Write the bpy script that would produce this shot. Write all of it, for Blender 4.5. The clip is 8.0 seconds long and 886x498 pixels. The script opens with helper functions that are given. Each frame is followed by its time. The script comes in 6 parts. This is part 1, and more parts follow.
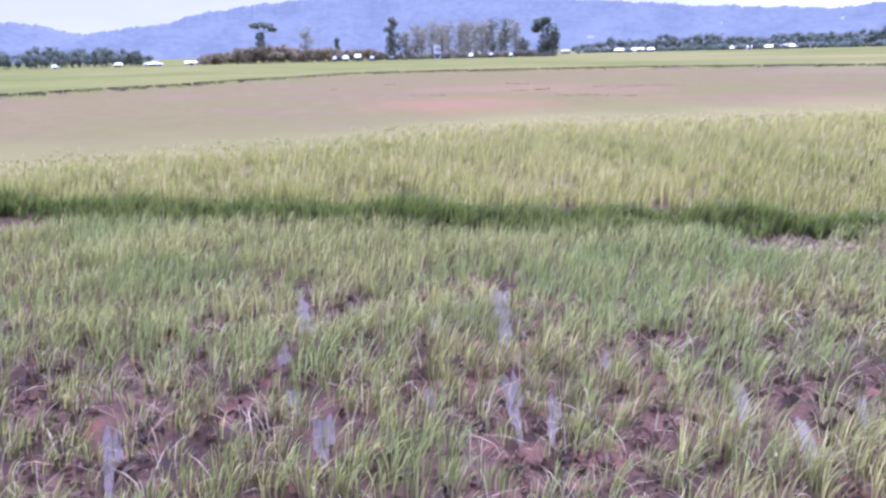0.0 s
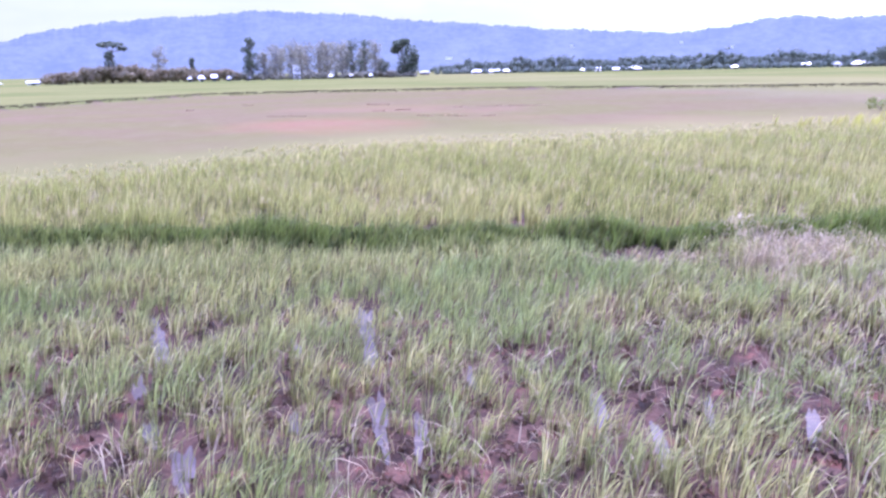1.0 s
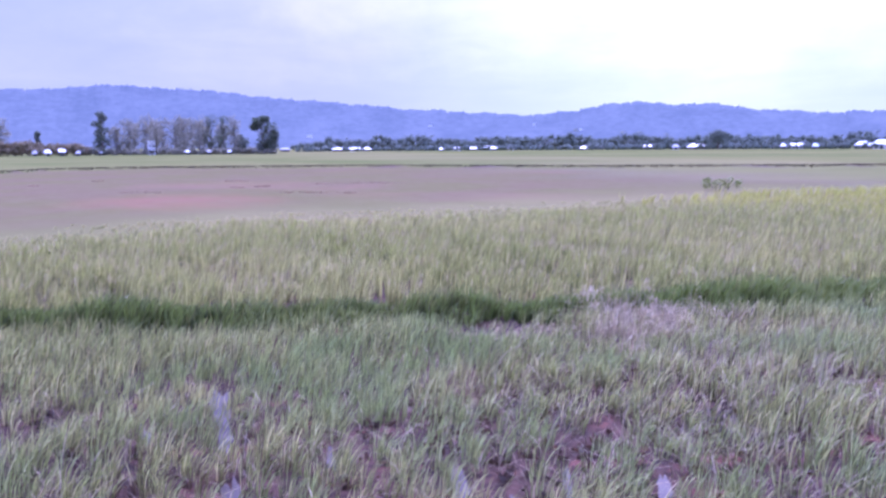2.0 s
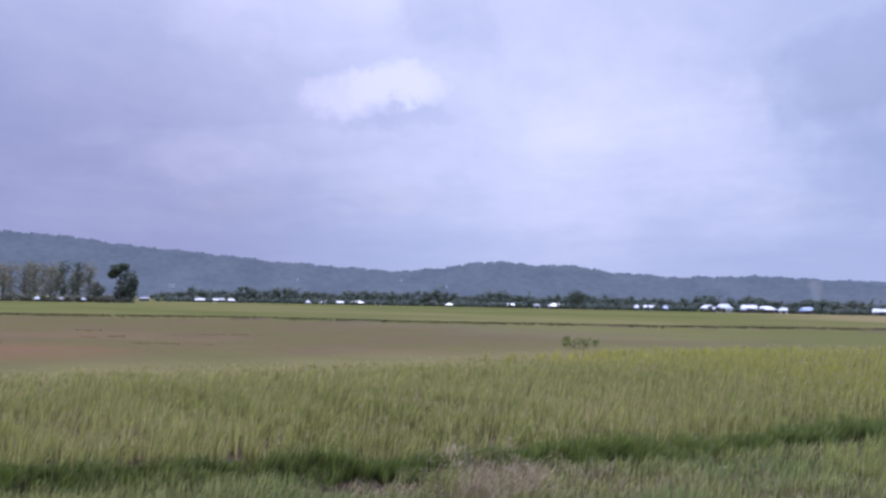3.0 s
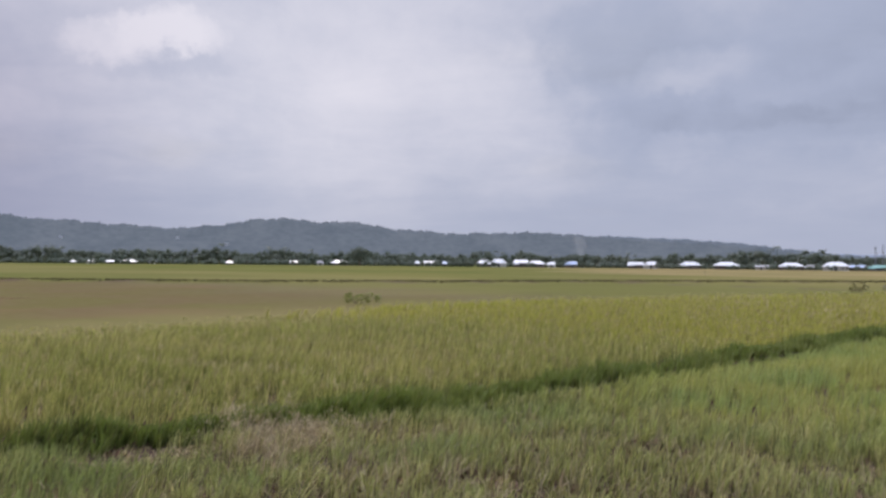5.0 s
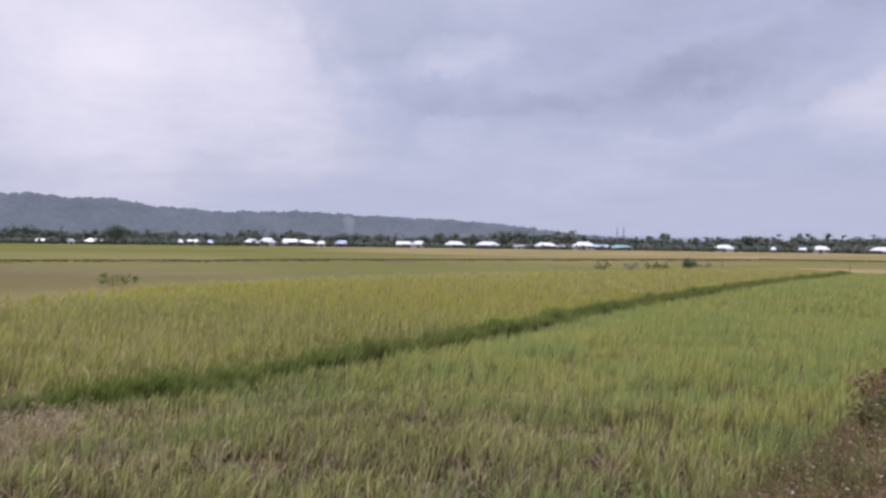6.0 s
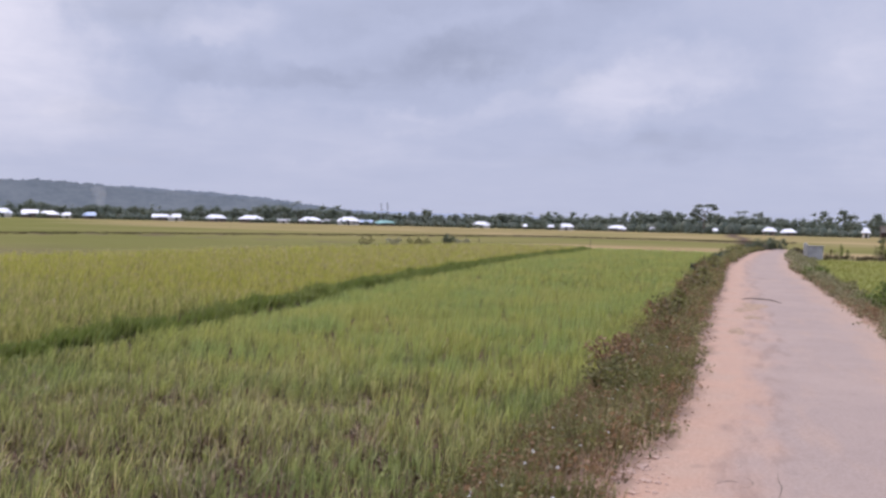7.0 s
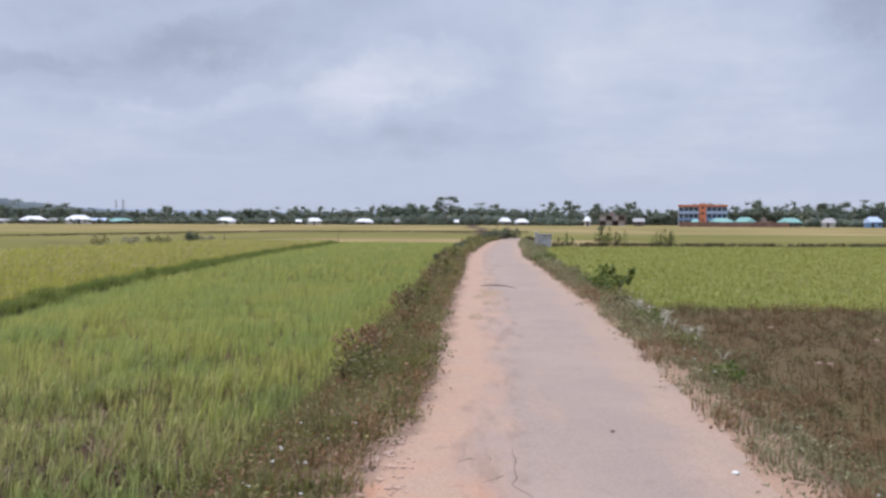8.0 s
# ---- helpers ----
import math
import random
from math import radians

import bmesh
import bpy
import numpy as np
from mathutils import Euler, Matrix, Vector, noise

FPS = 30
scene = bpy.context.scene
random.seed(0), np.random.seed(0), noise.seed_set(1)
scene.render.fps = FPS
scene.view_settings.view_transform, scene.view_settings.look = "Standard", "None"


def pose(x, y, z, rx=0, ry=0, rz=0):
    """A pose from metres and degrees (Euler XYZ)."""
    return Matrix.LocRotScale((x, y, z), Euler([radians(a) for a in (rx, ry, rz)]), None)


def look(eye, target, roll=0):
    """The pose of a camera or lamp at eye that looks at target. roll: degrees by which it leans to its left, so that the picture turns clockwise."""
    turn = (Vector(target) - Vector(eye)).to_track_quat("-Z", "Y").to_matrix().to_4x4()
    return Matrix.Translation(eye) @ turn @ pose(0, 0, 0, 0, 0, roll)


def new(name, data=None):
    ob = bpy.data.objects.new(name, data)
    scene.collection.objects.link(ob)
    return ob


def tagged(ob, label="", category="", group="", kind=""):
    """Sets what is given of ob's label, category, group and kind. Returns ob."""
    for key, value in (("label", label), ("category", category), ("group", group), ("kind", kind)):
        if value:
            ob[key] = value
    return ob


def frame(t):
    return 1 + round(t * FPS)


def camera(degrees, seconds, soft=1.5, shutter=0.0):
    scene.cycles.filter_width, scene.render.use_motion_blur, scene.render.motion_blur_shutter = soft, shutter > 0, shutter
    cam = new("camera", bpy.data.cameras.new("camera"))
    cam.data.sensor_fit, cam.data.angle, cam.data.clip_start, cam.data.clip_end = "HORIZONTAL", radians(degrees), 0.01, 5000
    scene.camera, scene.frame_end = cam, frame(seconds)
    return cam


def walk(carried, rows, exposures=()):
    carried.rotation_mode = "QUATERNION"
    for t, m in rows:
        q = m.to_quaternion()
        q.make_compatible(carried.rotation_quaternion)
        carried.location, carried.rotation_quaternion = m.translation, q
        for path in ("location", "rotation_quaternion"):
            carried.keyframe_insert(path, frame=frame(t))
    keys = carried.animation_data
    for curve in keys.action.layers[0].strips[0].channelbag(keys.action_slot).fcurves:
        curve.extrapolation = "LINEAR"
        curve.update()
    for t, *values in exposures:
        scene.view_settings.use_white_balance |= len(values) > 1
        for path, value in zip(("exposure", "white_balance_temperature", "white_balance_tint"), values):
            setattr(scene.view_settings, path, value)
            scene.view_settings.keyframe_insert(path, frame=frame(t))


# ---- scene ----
cam = camera(54.4, 8.0, soft=2.7, shutter=0.1)
# held out before the body, the camera swings on a small arc as it turns
ARM, EYE_HEIGHT = 0.158, 1.7
# seconds, heading (degrees to the left of +y), tilt, roll
PATH = [
    (0, 90.08, -12.90, -1.41),
    (0.1, 89.13, -12.89, -1.51),
    (0.25, 87.72, -12.88, -1.67),
    (0.5, 85.36, -12.85, -1.94),
    (1, 80.92, -11.77, -1.13),
    (1.5, 76.61, -10.00, -0.77),
    (2, 71.61, -6.82, -0.35),
    (2.2, 68.42, -4.29, 0.24),
    (3.3, 62.53, 4.75, 1.40),
    (3.5, 62.62, 5.19, 1.28),
    (4, 59.60, 2.75, 0.72),
    (4.2, 58.05, 2.43, 0.64),
    (5.3, 44.01, 0.17, 0.54),
    (5.5, 40.93, -0.14, 0.55),
    (6, 33.25, -0.38, 0.71),
    (6.5, 26.88, -0.95, 0.46),
    (7, 17.69, -1.77, 1.40),
    (7.5, 9.94, -1.84, 1.49),
    (7.75, 5.51, -1.88, 0.89),
    (7.9, 2.86, -1.89, 0.52),
    (8, 1.09, -1.91, 0.28),
]


def aim(heading, tilt, roll):
    a, b = radians(heading), radians(tilt)
    way = Vector((-math.sin(a) * math.cos(b), math.cos(a) * math.cos(b), math.sin(b)))
    eye = Vector((-ARM * math.sin(a), ARM * (math.cos(a) - 1), EYE_HEIGHT))
    return look(eye, eye + 10 * way, roll)


EXPOSURES = [(0.0, 1.22, 5500, 44), (0.5, 1.34, 5350, 47), (1.0, 1.36, 5300, 50), (1.5, 1.14, 5150, 56), (2.0, 0.78, 4950, 62), (2.2, 0.53, 4950, 61), (3.3, -0.24, 6400, 20), (3.5, -0.28, 6600, 20), (4.0, -0.42, 7400, 13), (4.2, -0.42, 7450, 13),
             (5.5, -0.10, 7200, 21), (6.5, -0.04, 7200, 24), (8.0, 0.06, 7250, 13)]
walk(cam, [(t, aim(h, p, r)) for t, h, p, r in PATH], EXPOSURES)

# ---- light: a bright overcast sky, the sun behind cloud ----
SUN_HEADING, SUN_HEIGHT = 62.0, 48.0


class Nodes:
    """Short hand for building a node tree."""

    def __init__(self, tree):
        self.tree = tree
        tree.nodes.clear()

    def add(self, kind, **inputs):
        node = self.tree.nodes.new(kind)
        for key, value in inputs.items():
            name = key.replace("_", " ")
            if isinstance(value, bpy.types.NodeSocket):
                self.tree.links.new(value, node.inputs[name])
            else:
                node.inputs[name].default_value = value
        return node

    def link(self, a, b):
        self.tree.links.new(a, b)

    def math(self, op, a, b=0.0, clamp=False):
        node = self.tree.nodes.new("ShaderNodeMath")
        node.operation, node.use_clamp = op, clamp
        for socket, value in zip(node.inputs, (a, b)):
            if isinstance(value, bpy.types.NodeSocket):
                self.link(value, socket)
            else:
                socket.default_value = value
        return node.outputs[0]

    def mix(self, factor, a, b, blend="MIX"):
        node = self.tree.nodes.new("ShaderNodeMix")
        node.data_type, node.blend_type, node.clamp_factor = "RGBA", blend, True
        for socket, value in ((node.inputs[0], factor), (node.inputs[6], a), (node.inputs[7], b)):
            if isinstance(value, bpy.types.NodeSocket):
                self.link(value, socket)
            elif socket.type == "RGBA":
                socket.default_value = (*value, 1) if len(value) == 3 else value
            else:
                socket.default_value = value
        return node.outputs[2]

    def noise(self, vector, scale, detail=4.0, rough=0.55, distort=0.0):
        node = self.add("ShaderNodeTexNoise", Scale=scale, Detail=detail, Roughness=rough, Distortion=distort)
        self.link(vector, node.inputs["Vector"])
        return node.outputs[0]

    def step(self, value, low, high):
        node = self.tree.nodes.new("ShaderNodeMapRange")
        node.interpolation_type = "SMOOTHSTEP"
        self.link(value, node.inputs[0])
        node.inputs[1].default_value, node.inputs[2].default_value = low, high
        return node.outputs[0]


# cloud forms: heading, height angle, half width, half height (degrees), slant, how much lighter or darker
CLOUDS = [
    (66.4, 13.8, 3.2, 1.2, 0, 0.28), (68.8, 13.3, 3.6, 1.1, 0, 0.24), (66.8, 11.9, 4.8, 0.9, 0, -0.10), (75, 19.5, 9, 3.5, -10, 0.16), (62.5, 19, 3, 4, 60, -0.14), (58, 21.5, 6, 1.6, 0, -0.12),
    (78, 9.5, 4, 2.0, 0, 0.10), (50, 9, 9, 8, 0, 0.16), (62, 9, 11, 11, 0, 0.13), (43.5, 9, 4.5, 6, 70, 0.13), (37, 14, 5, 3, 0, -0.20), (32.3, 12.2, 3.6, 1.4, 10, 0.17), (33, 7.8, 2.2, 1.0, 0, 0.12),
    (31, 9.6, 8, 0.9, 0, -0.12), (22, 15, 13, 2.6, 10, -0.16), (27, 5.5, 9, 2.0, 5, 0.08), (11, 12.6, 10, 1.5, 16, -0.14), (22, 9.5, 9, 2.2, 12, -0.10),
    (5, 9.0, 6, 1.9, 15, 0.22), (16, 7.6, 6, 0.8, 10, 0.10), (-14, 8, 9, 6.5, 0, 0.20), (-27, 14, 5, 4, 0, -0.24), (2, 5.6, 9, 0.7, 3, -0.08),
]


def make_world():
    world = bpy.data.worlds.new("overcast_sky")
    scene.world = world
    world.use_nodes = True
    n = Nodes(world.node_tree)
    sky = n.tree.nodes.new("ShaderNodeTexSky")
    sky.sky_type, sky.sun_disc = "NISHITA", False
    sky.sun_elevation, sky.sun_rotation = radians(SUN_HEIGHT), radians(-SUN_HEADING)
    sky.air_density, sky.dust_density = 1.3, 2.5
    blue = n.mix(1.0, sky.outputs[0], (0.085, 0.085, 0.085), "MULTIPLY")
    where = n.tree.nodes.new("ShaderNodeTexCoord").outputs["Generated"]
    axes = n.add("ShaderNodeSeparateXYZ", Vector=where).outputs
    turn = n.math("MULTIPLY", n.math("ARCTAN2", n.math("MULTIPLY", axes[0], -1.0), axes[1]), 57.2958)
    tilt = n.math("MULTIPLY", n.math("ARCSINE", axes[2]), 57.2958)
    # wind-blown rims: the places are shifted by a soft noise at two sizes
    drift = n.add("ShaderNodeTexNoise", Scale=7.0, Detail=6.0, Roughness=0.62)
    n.link(where, drift.inputs["Vector"])
    shift = n.add("ShaderNodeSeparateColor", Color=drift.outputs["Color"]).outputs
    turn_by = n.math("ADD", turn, n.math("MULTIPLY", n.math("SUBTRACT", shift[0], 0.5), 11.0))
    tilt_by = n.math("ADD", tilt, n.math("MULTIPLY", n.math("SUBTRACT", shift[1], 0.5), 7.0))

    # flat banks of cloud, seen at a slant: long towards the horizon
    up = n.math("ADD", n.math("MAXIMUM", axes[2], 0.0), 0.14)
    flat = n.add("ShaderNodeCombineXYZ", X=n.math("DIVIDE", axes[0], up), Y=n.math("DIVIDE", axes[1], up)).outputs[0]
    big, fine = n.noise(flat, 0.55, 5.0, 0.5, 0.3), n.noise(flat, 1.9, 6.0, 0.58, 0.4)
    wisp = n.noise(where, 26.0, 5.0, 0.6, 0.6)
    tone = n.math("ADD", 0.545, n.math("MULTIPLY", n.math("SUBTRACT", big, 0.5), 0.7))
    tone = n.math("ADD", tone, n.math("MULTIPLY", n.math("SUBTRACT", fine, 0.5), 0.38))
    tone = n.math("ADD", tone, n.math("MULTIPLY", n.math("SUBTRACT", wisp, 0.5), 0.12))
    for heading, height_at, wide, high, slant, amount in CLOUDS:
        c, d = math.cos(radians(slant)), math.sin(radians(slant))
        dx, dy = n.math("SUBTRACT", heading, turn_by), n.math("SUBTRACT", tilt_by, height_at)
        u = n.math("ADD", n.math("MULTIPLY", dx, c / wide), n.math("MULTIPLY", dy, d / wide))
        v = n.math("ADD", n.math("MULTIPLY", dx, -d / high), n.math("MULTIPLY", dy, c / high))
        away = n.math("ADD", n.math("MULTIPLY", u, u), n.math("MULTIPLY", v, v))
        tone = n.math("ADD", tone, n.math("MULTIPLY", n.math("SUBTRACT", 1.0, n.step(away, 0.0, 1.9)), amount))
    # the veil is thinner and brighter round the hidden sun
    a, b = radians(SUN_HEADING), radians(SUN_HEIGHT)
    dot = n.tree.nodes.new("ShaderNodeVectorMath")
    dot.operation = "DOT_PRODUCT"
    n.link(where, dot.inputs[0])
    dot.inputs[1].default_value = (-math.sin(a) * math.cos(b), math.cos(a) * math.cos(b), math.sin(b))
    tone = n.math("ADD", tone, n.math("MULTIPLY", n.step(dot.outputs["Value"], 0.55, 1.0), 0.35))
    cloud = n.mix(n.step(tone, 0.0, 0.55), (0.235, 0.305, 0.455), (0.418, 0.525, 0.75))
    cloud = n.mix(n.step(tone, 0.45, 1.35), cloud, (0.84, 0.92, 1.10))
    cover = n.step(n.noise(flat, 0.7, 3.0, 0.5), 0.2, 0.45)
    low = n.math("SUBTRACT", 1.0, n.step(axes[2], 0.0, 0.15))
    haze = n.mix(n.math("MULTIPLY", low, 0.7), n.mix(n.math("ADD", n.math("MULTIPLY", cover, 0.2), 0.78), blue, cloud), (0.46, 0.556, 0.76))
    # an overcast sky is up to three times as bright overhead as at the horizon
    over = n.math("ADD", 1.0, n.math("MULTIPLY", n.step(axes[2], 0.38, 1.0), 2.0))
    grey = n.add("ShaderNodeCombineXYZ", X=over, Y=over, Z=over).outputs[0]
    haze = n.mix(1.0, haze, grey, "MULTIPLY")
    # sky dimmed and tinted over the western hills
    west = n.math("MULTIPLY", n.step(turn, 60.0, 84.0), n.math("SUBTRACT", 1.0, n.step(axes[2], 0.10, 0.45)))
    haze = n.mix(west, haze, n.mix(1.0, haze, (0.775, 0.73, 0.785), "MULTIPLY"))
    back = n.add("ShaderNodeBackground", Color=haze, Strength=1.0)
    out = n.tree.nodes.new("ShaderNodeOutputWorld")
    n.link(back.outputs[0], out.inputs[0])


make_world()
sun_data = bpy.data.lights.new("sun", "SUN")
sun_data.energy, sun_data.angle, sun_data.color = 1.5, radians(14), (1.0, 0.95, 0.87)
sun = new("sun", sun_data)
sun_way = Vector((-math.sin(radians(SUN_HEADING)) * math.cos(radians(SUN_HEIGHT)), math.cos(radians(SUN_HEADING)) * math.cos(radians(SUN_HEIGHT)), math.sin(radians(SUN_HEIGHT))))
sun.matrix_world = look(sun_way * 60, (0, 0, 0))


# ---- materials ----
def material(name):
    mat = bpy.data.materials.new(name)
    mat.use_nodes = True
    return mat, Nodes(mat.node_tree)


def finish(n, shader):
    n.link(shader, n.tree.nodes.new("ShaderNodeOutputMaterial").inputs[0])


def plain(name, colour, rough=0.8, metal=0.0, vary=0.25, scale=3.0, bump=0.2):
    """A painted or bare surface with stains and fine grain."""
    mat, n = material(name)
    at = n.tree.nodes.new("ShaderNodeTexCoord").outputs["Object"]
    stain = n.noise(at, scale, 5.0, 0.6)
    grain = n.noise(at, scale * 14, 3.0)
    amount = n.math("ADD", n.math("MULTIPLY", stain, 0.7), n.math("MULTIPLY", grain, 0.3))
    dark = tuple(c * (1 - vary) for c in colour)
    light = tuple(min(1.0, c * (1 + vary)) for c in colour)
    tone = n.mix(n.step(amount, 0.3, 0.7), dark, light)
    relief = n.add("ShaderNodeBump", Height=grain, Strength=bump, Distance=0.02)
    bsdf = n.add("ShaderNodeBsdfPrincipled", Base_Color=tone, Roughness=rough, Metallic=metal, Normal=relief.outputs[0])
    finish(n, bsdf.outputs[0])
    return mat


def leafy(name, base, tip, dry, patch=0.25, dry_share=0.25, glow=0.35, vary=0.95, cool=None):
    """Blades and leaves: colour from foot to tip, single dry ones, and paler patches over the field."""
    mat, n = material(name)
    high = n.tree.nodes.new("ShaderNodeAttribute")
    high.attribute_name = "rise"
    geo = n.tree.nodes.new("ShaderNodeNewGeometry")
    at = geo.outputs["Position"]
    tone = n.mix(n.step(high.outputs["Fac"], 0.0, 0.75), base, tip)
    one = geo.outputs["Random Per Island"]
    tone = n.mix(n.math("MULTIPLY", n.step(one, 1 - dry_share, 1.0), 0.85), tone, dry)
    wide = n.noise(at, patch, 4.0, 0.6)
    tone = n.mix(n.math("MULTIPLY", n.step(wide, 0.42, 0.68), 0.55), tone, tuple(0.45 * a + 0.55 * b for a, b in zip(tip, dry)))
    if cool:
        clump = n.noise(at, 0.55, 4.0, 0.65)
        tone = n.mix(n.math("MULTIPLY", n.step(clump, 0.42, 0.64), 0.8), tone, cool)
    shade = n.add("ShaderNodeHueSaturation", Color=tone, Value=n.math("ADD", n.math("MULTIPLY", n.math("FRACT", n.math("MULTIPLY", one, 7.31)), vary), 0.98 - vary / 2))
    skin = n.add("ShaderNodeBsdfPrincipled", Base_Color=shade.outputs[0], Roughness=0.5)
    skin.inputs["Specular IOR Level"].default_value = 0.3
    thin = n.add("ShaderNodeBsdfTranslucent", Color=shade.outputs[0])
    both = n.add("ShaderNodeMixShader", Fac=glow)
    n.link(skin.outputs[0], both.inputs[1])
    n.link(thin.outputs[0], both.inputs[2])
    finish(n, both.outputs[0])
    return mat


def ground_material():
    """Soil of the fields, embankment earth and far crops; which one is told by the masks stored with the sheet."""
    mat, n = material("field_soil")
    zone = n.tree.nodes.new("ShaderNodeAttribute")
    zone.attribute_name = "zone"
    masks = n.add("ShaderNodeSeparateColor", Color=zone.outputs["Color"]).outputs
    at = n.tree.nodes.new("ShaderNodeNewGeometry").outputs["Position"]
    wide, mid, fine = n.noise(at, 0.11, 4.0, 0.6), n.noise(at, 1.3, 5.0, 0.6), n.noise(at, 17.0, 4.0, 0.65)
    mud = n.mix(n.step(mid, 0.35, 0.65), (0.055, 0.029, 0.02), (0.135, 0.076, 0.052))
    mud = n.mix(n.math("MULTIPLY", n.step(fine, 0.45, 0.66), 0.65), mud, (0.03, 0.018, 0.014))
    mud = n.mix(n.math("MULTIPLY", n.step(n.noise(at, 7.0, 3.0, 0.6), 0.54, 0.64), 0.75), mud, (0.025, 0.016, 0.013))
    mud = n.mix(n.math("MULTIPLY", n.step(n.noise(at, 2.3, 4.0, 0.65), 0.56, 0.68), 0.6), mud, (0.22, 0.085, 0.055))
    # stubble land: dry straw on red earth
    stub = n.mix(n.step(wide, 0.38, 0.62), (0.176, 0.130, 0.070), (0.160, 0.138, 0.056))
    stub = n.mix(n.math("MULTIPLY", n.step(n.noise(at, 0.045, 3.0), 0.54, 0.66), 0.35), stub, (0.27, 0.148, 0.10))
    # bare red earth in the middle of the stubble
    where = n.add("ShaderNodeSeparateXYZ", Vector=at).outputs
    east, north = n.math("DIVIDE", n.math("ADD", where[0], 38.0), 7.0), n.math("DIVIDE", n.math("SUBTRACT", where[1], 0.8), 5.0)
    away = n.math("ADD", n.math("ADD", n.math("MULTIPLY", east, east), n.math("MULTIPLY", north, north)), n.math("MULTIPLY", n.noise(at, 0.35, 4.0, 0.6), 1.2))
    stub = n.mix(n.math("MULTIPLY", n.step(n.math("SUBTRACT", 3.0, away), 1.2, 2.6), 0.55), stub, (0.29, 0.135, 0.085))
    stub = n.mix(n.math("MULTIPLY", n.step(mid, 0.42, 0.68), 0.35), stub, (0.205, 0.175, 0.088))
    stub = n.mix(n.math("MULTIPLY", n.step(fine, 0.48, 0.66), 0.4), stub, (0.12, 0.095, 0.05))
    # far standing crop, green to yellow, and a ripe tan
    crop = n.mix(n.step(n.noise(at, 0.022, 4.0, 0.6), 0.38, 0.62), (0.136, 0.148, 0.047), (0.192, 0.18, 0.066))
    crop = n.mix(n.math("MULTIPLY", n.step(mid, 0.5, 0.75), 0.25), crop, (0.075, 0.095, 0.02))
    tan = n.mix(n.step(n.noise(at, 0.03, 4.0, 0.6), 0.38, 0.62), (0.30, 0.225, 0.115), (0.40, 0.295, 0.165))
    crop = n.mix(zone.outputs["Alpha"], crop, tan)
    # earth of the embankment
    earth = n.mix(n.step(mid, 0.35, 0.65), (0.24, 0.155, 0.11), (0.34, 0.235, 0.18))
    earth = n.mix(n.math("MULTIPLY", n.step(fine, 0.5, 0.68), 0.45), earth, (0.15, 0.095, 0.065))
    tone = n.mix(masks[0], mud, stub)
    tone = n.mix(masks[1], tone, crop)
    dust = n.mix(n.step(n.noise(at, 38.0, 4.0, 0.7), 0.3, 0.7), (0.36, 0.232, 0.165), (0.45, 0.305, 0.225))
    earth = n.mix(n.math("MULTIPLY", n.step(masks[2], 0.55, 1.0), n.step(mid, 0.25, 0.55)), earth, dust)
    tone = n.mix(masks[2], tone, earth)
    relief = n.add("ShaderNodeBump", Height=n.math("ADD", n.math("MULTIPLY", mid, 0.6), n.math("MULTIPLY", fine, 0.4)), Strength=0.7, Distance=0.06)
    dryness = n.math("MAXIMUM", n.math("MAXIMUM", masks[0], masks[1]), masks[2])
    wet = n.math("ADD", n.math("MULTIPLY", n.math("MULTIPLY", n.step(mid, 0.3, 0.62), 0.45), n.math("SUBTRACT", 1.0, dryness)), n.math("MULTIPLY", dryness, 0.55))
    bsdf = n.add("ShaderNodeBsdfPrincipled", Base_Color=tone, Roughness=n.math("ADD", wet, 0.4), Normal=relief.outputs[0])
    n.link(n.math("MULTIPLY", n.math("SUBTRACT", 1.0, dryness), 0.08), bsdf.inputs["Specular IOR Level"])
    finish(n, bsdf.outputs[0])
    return mat


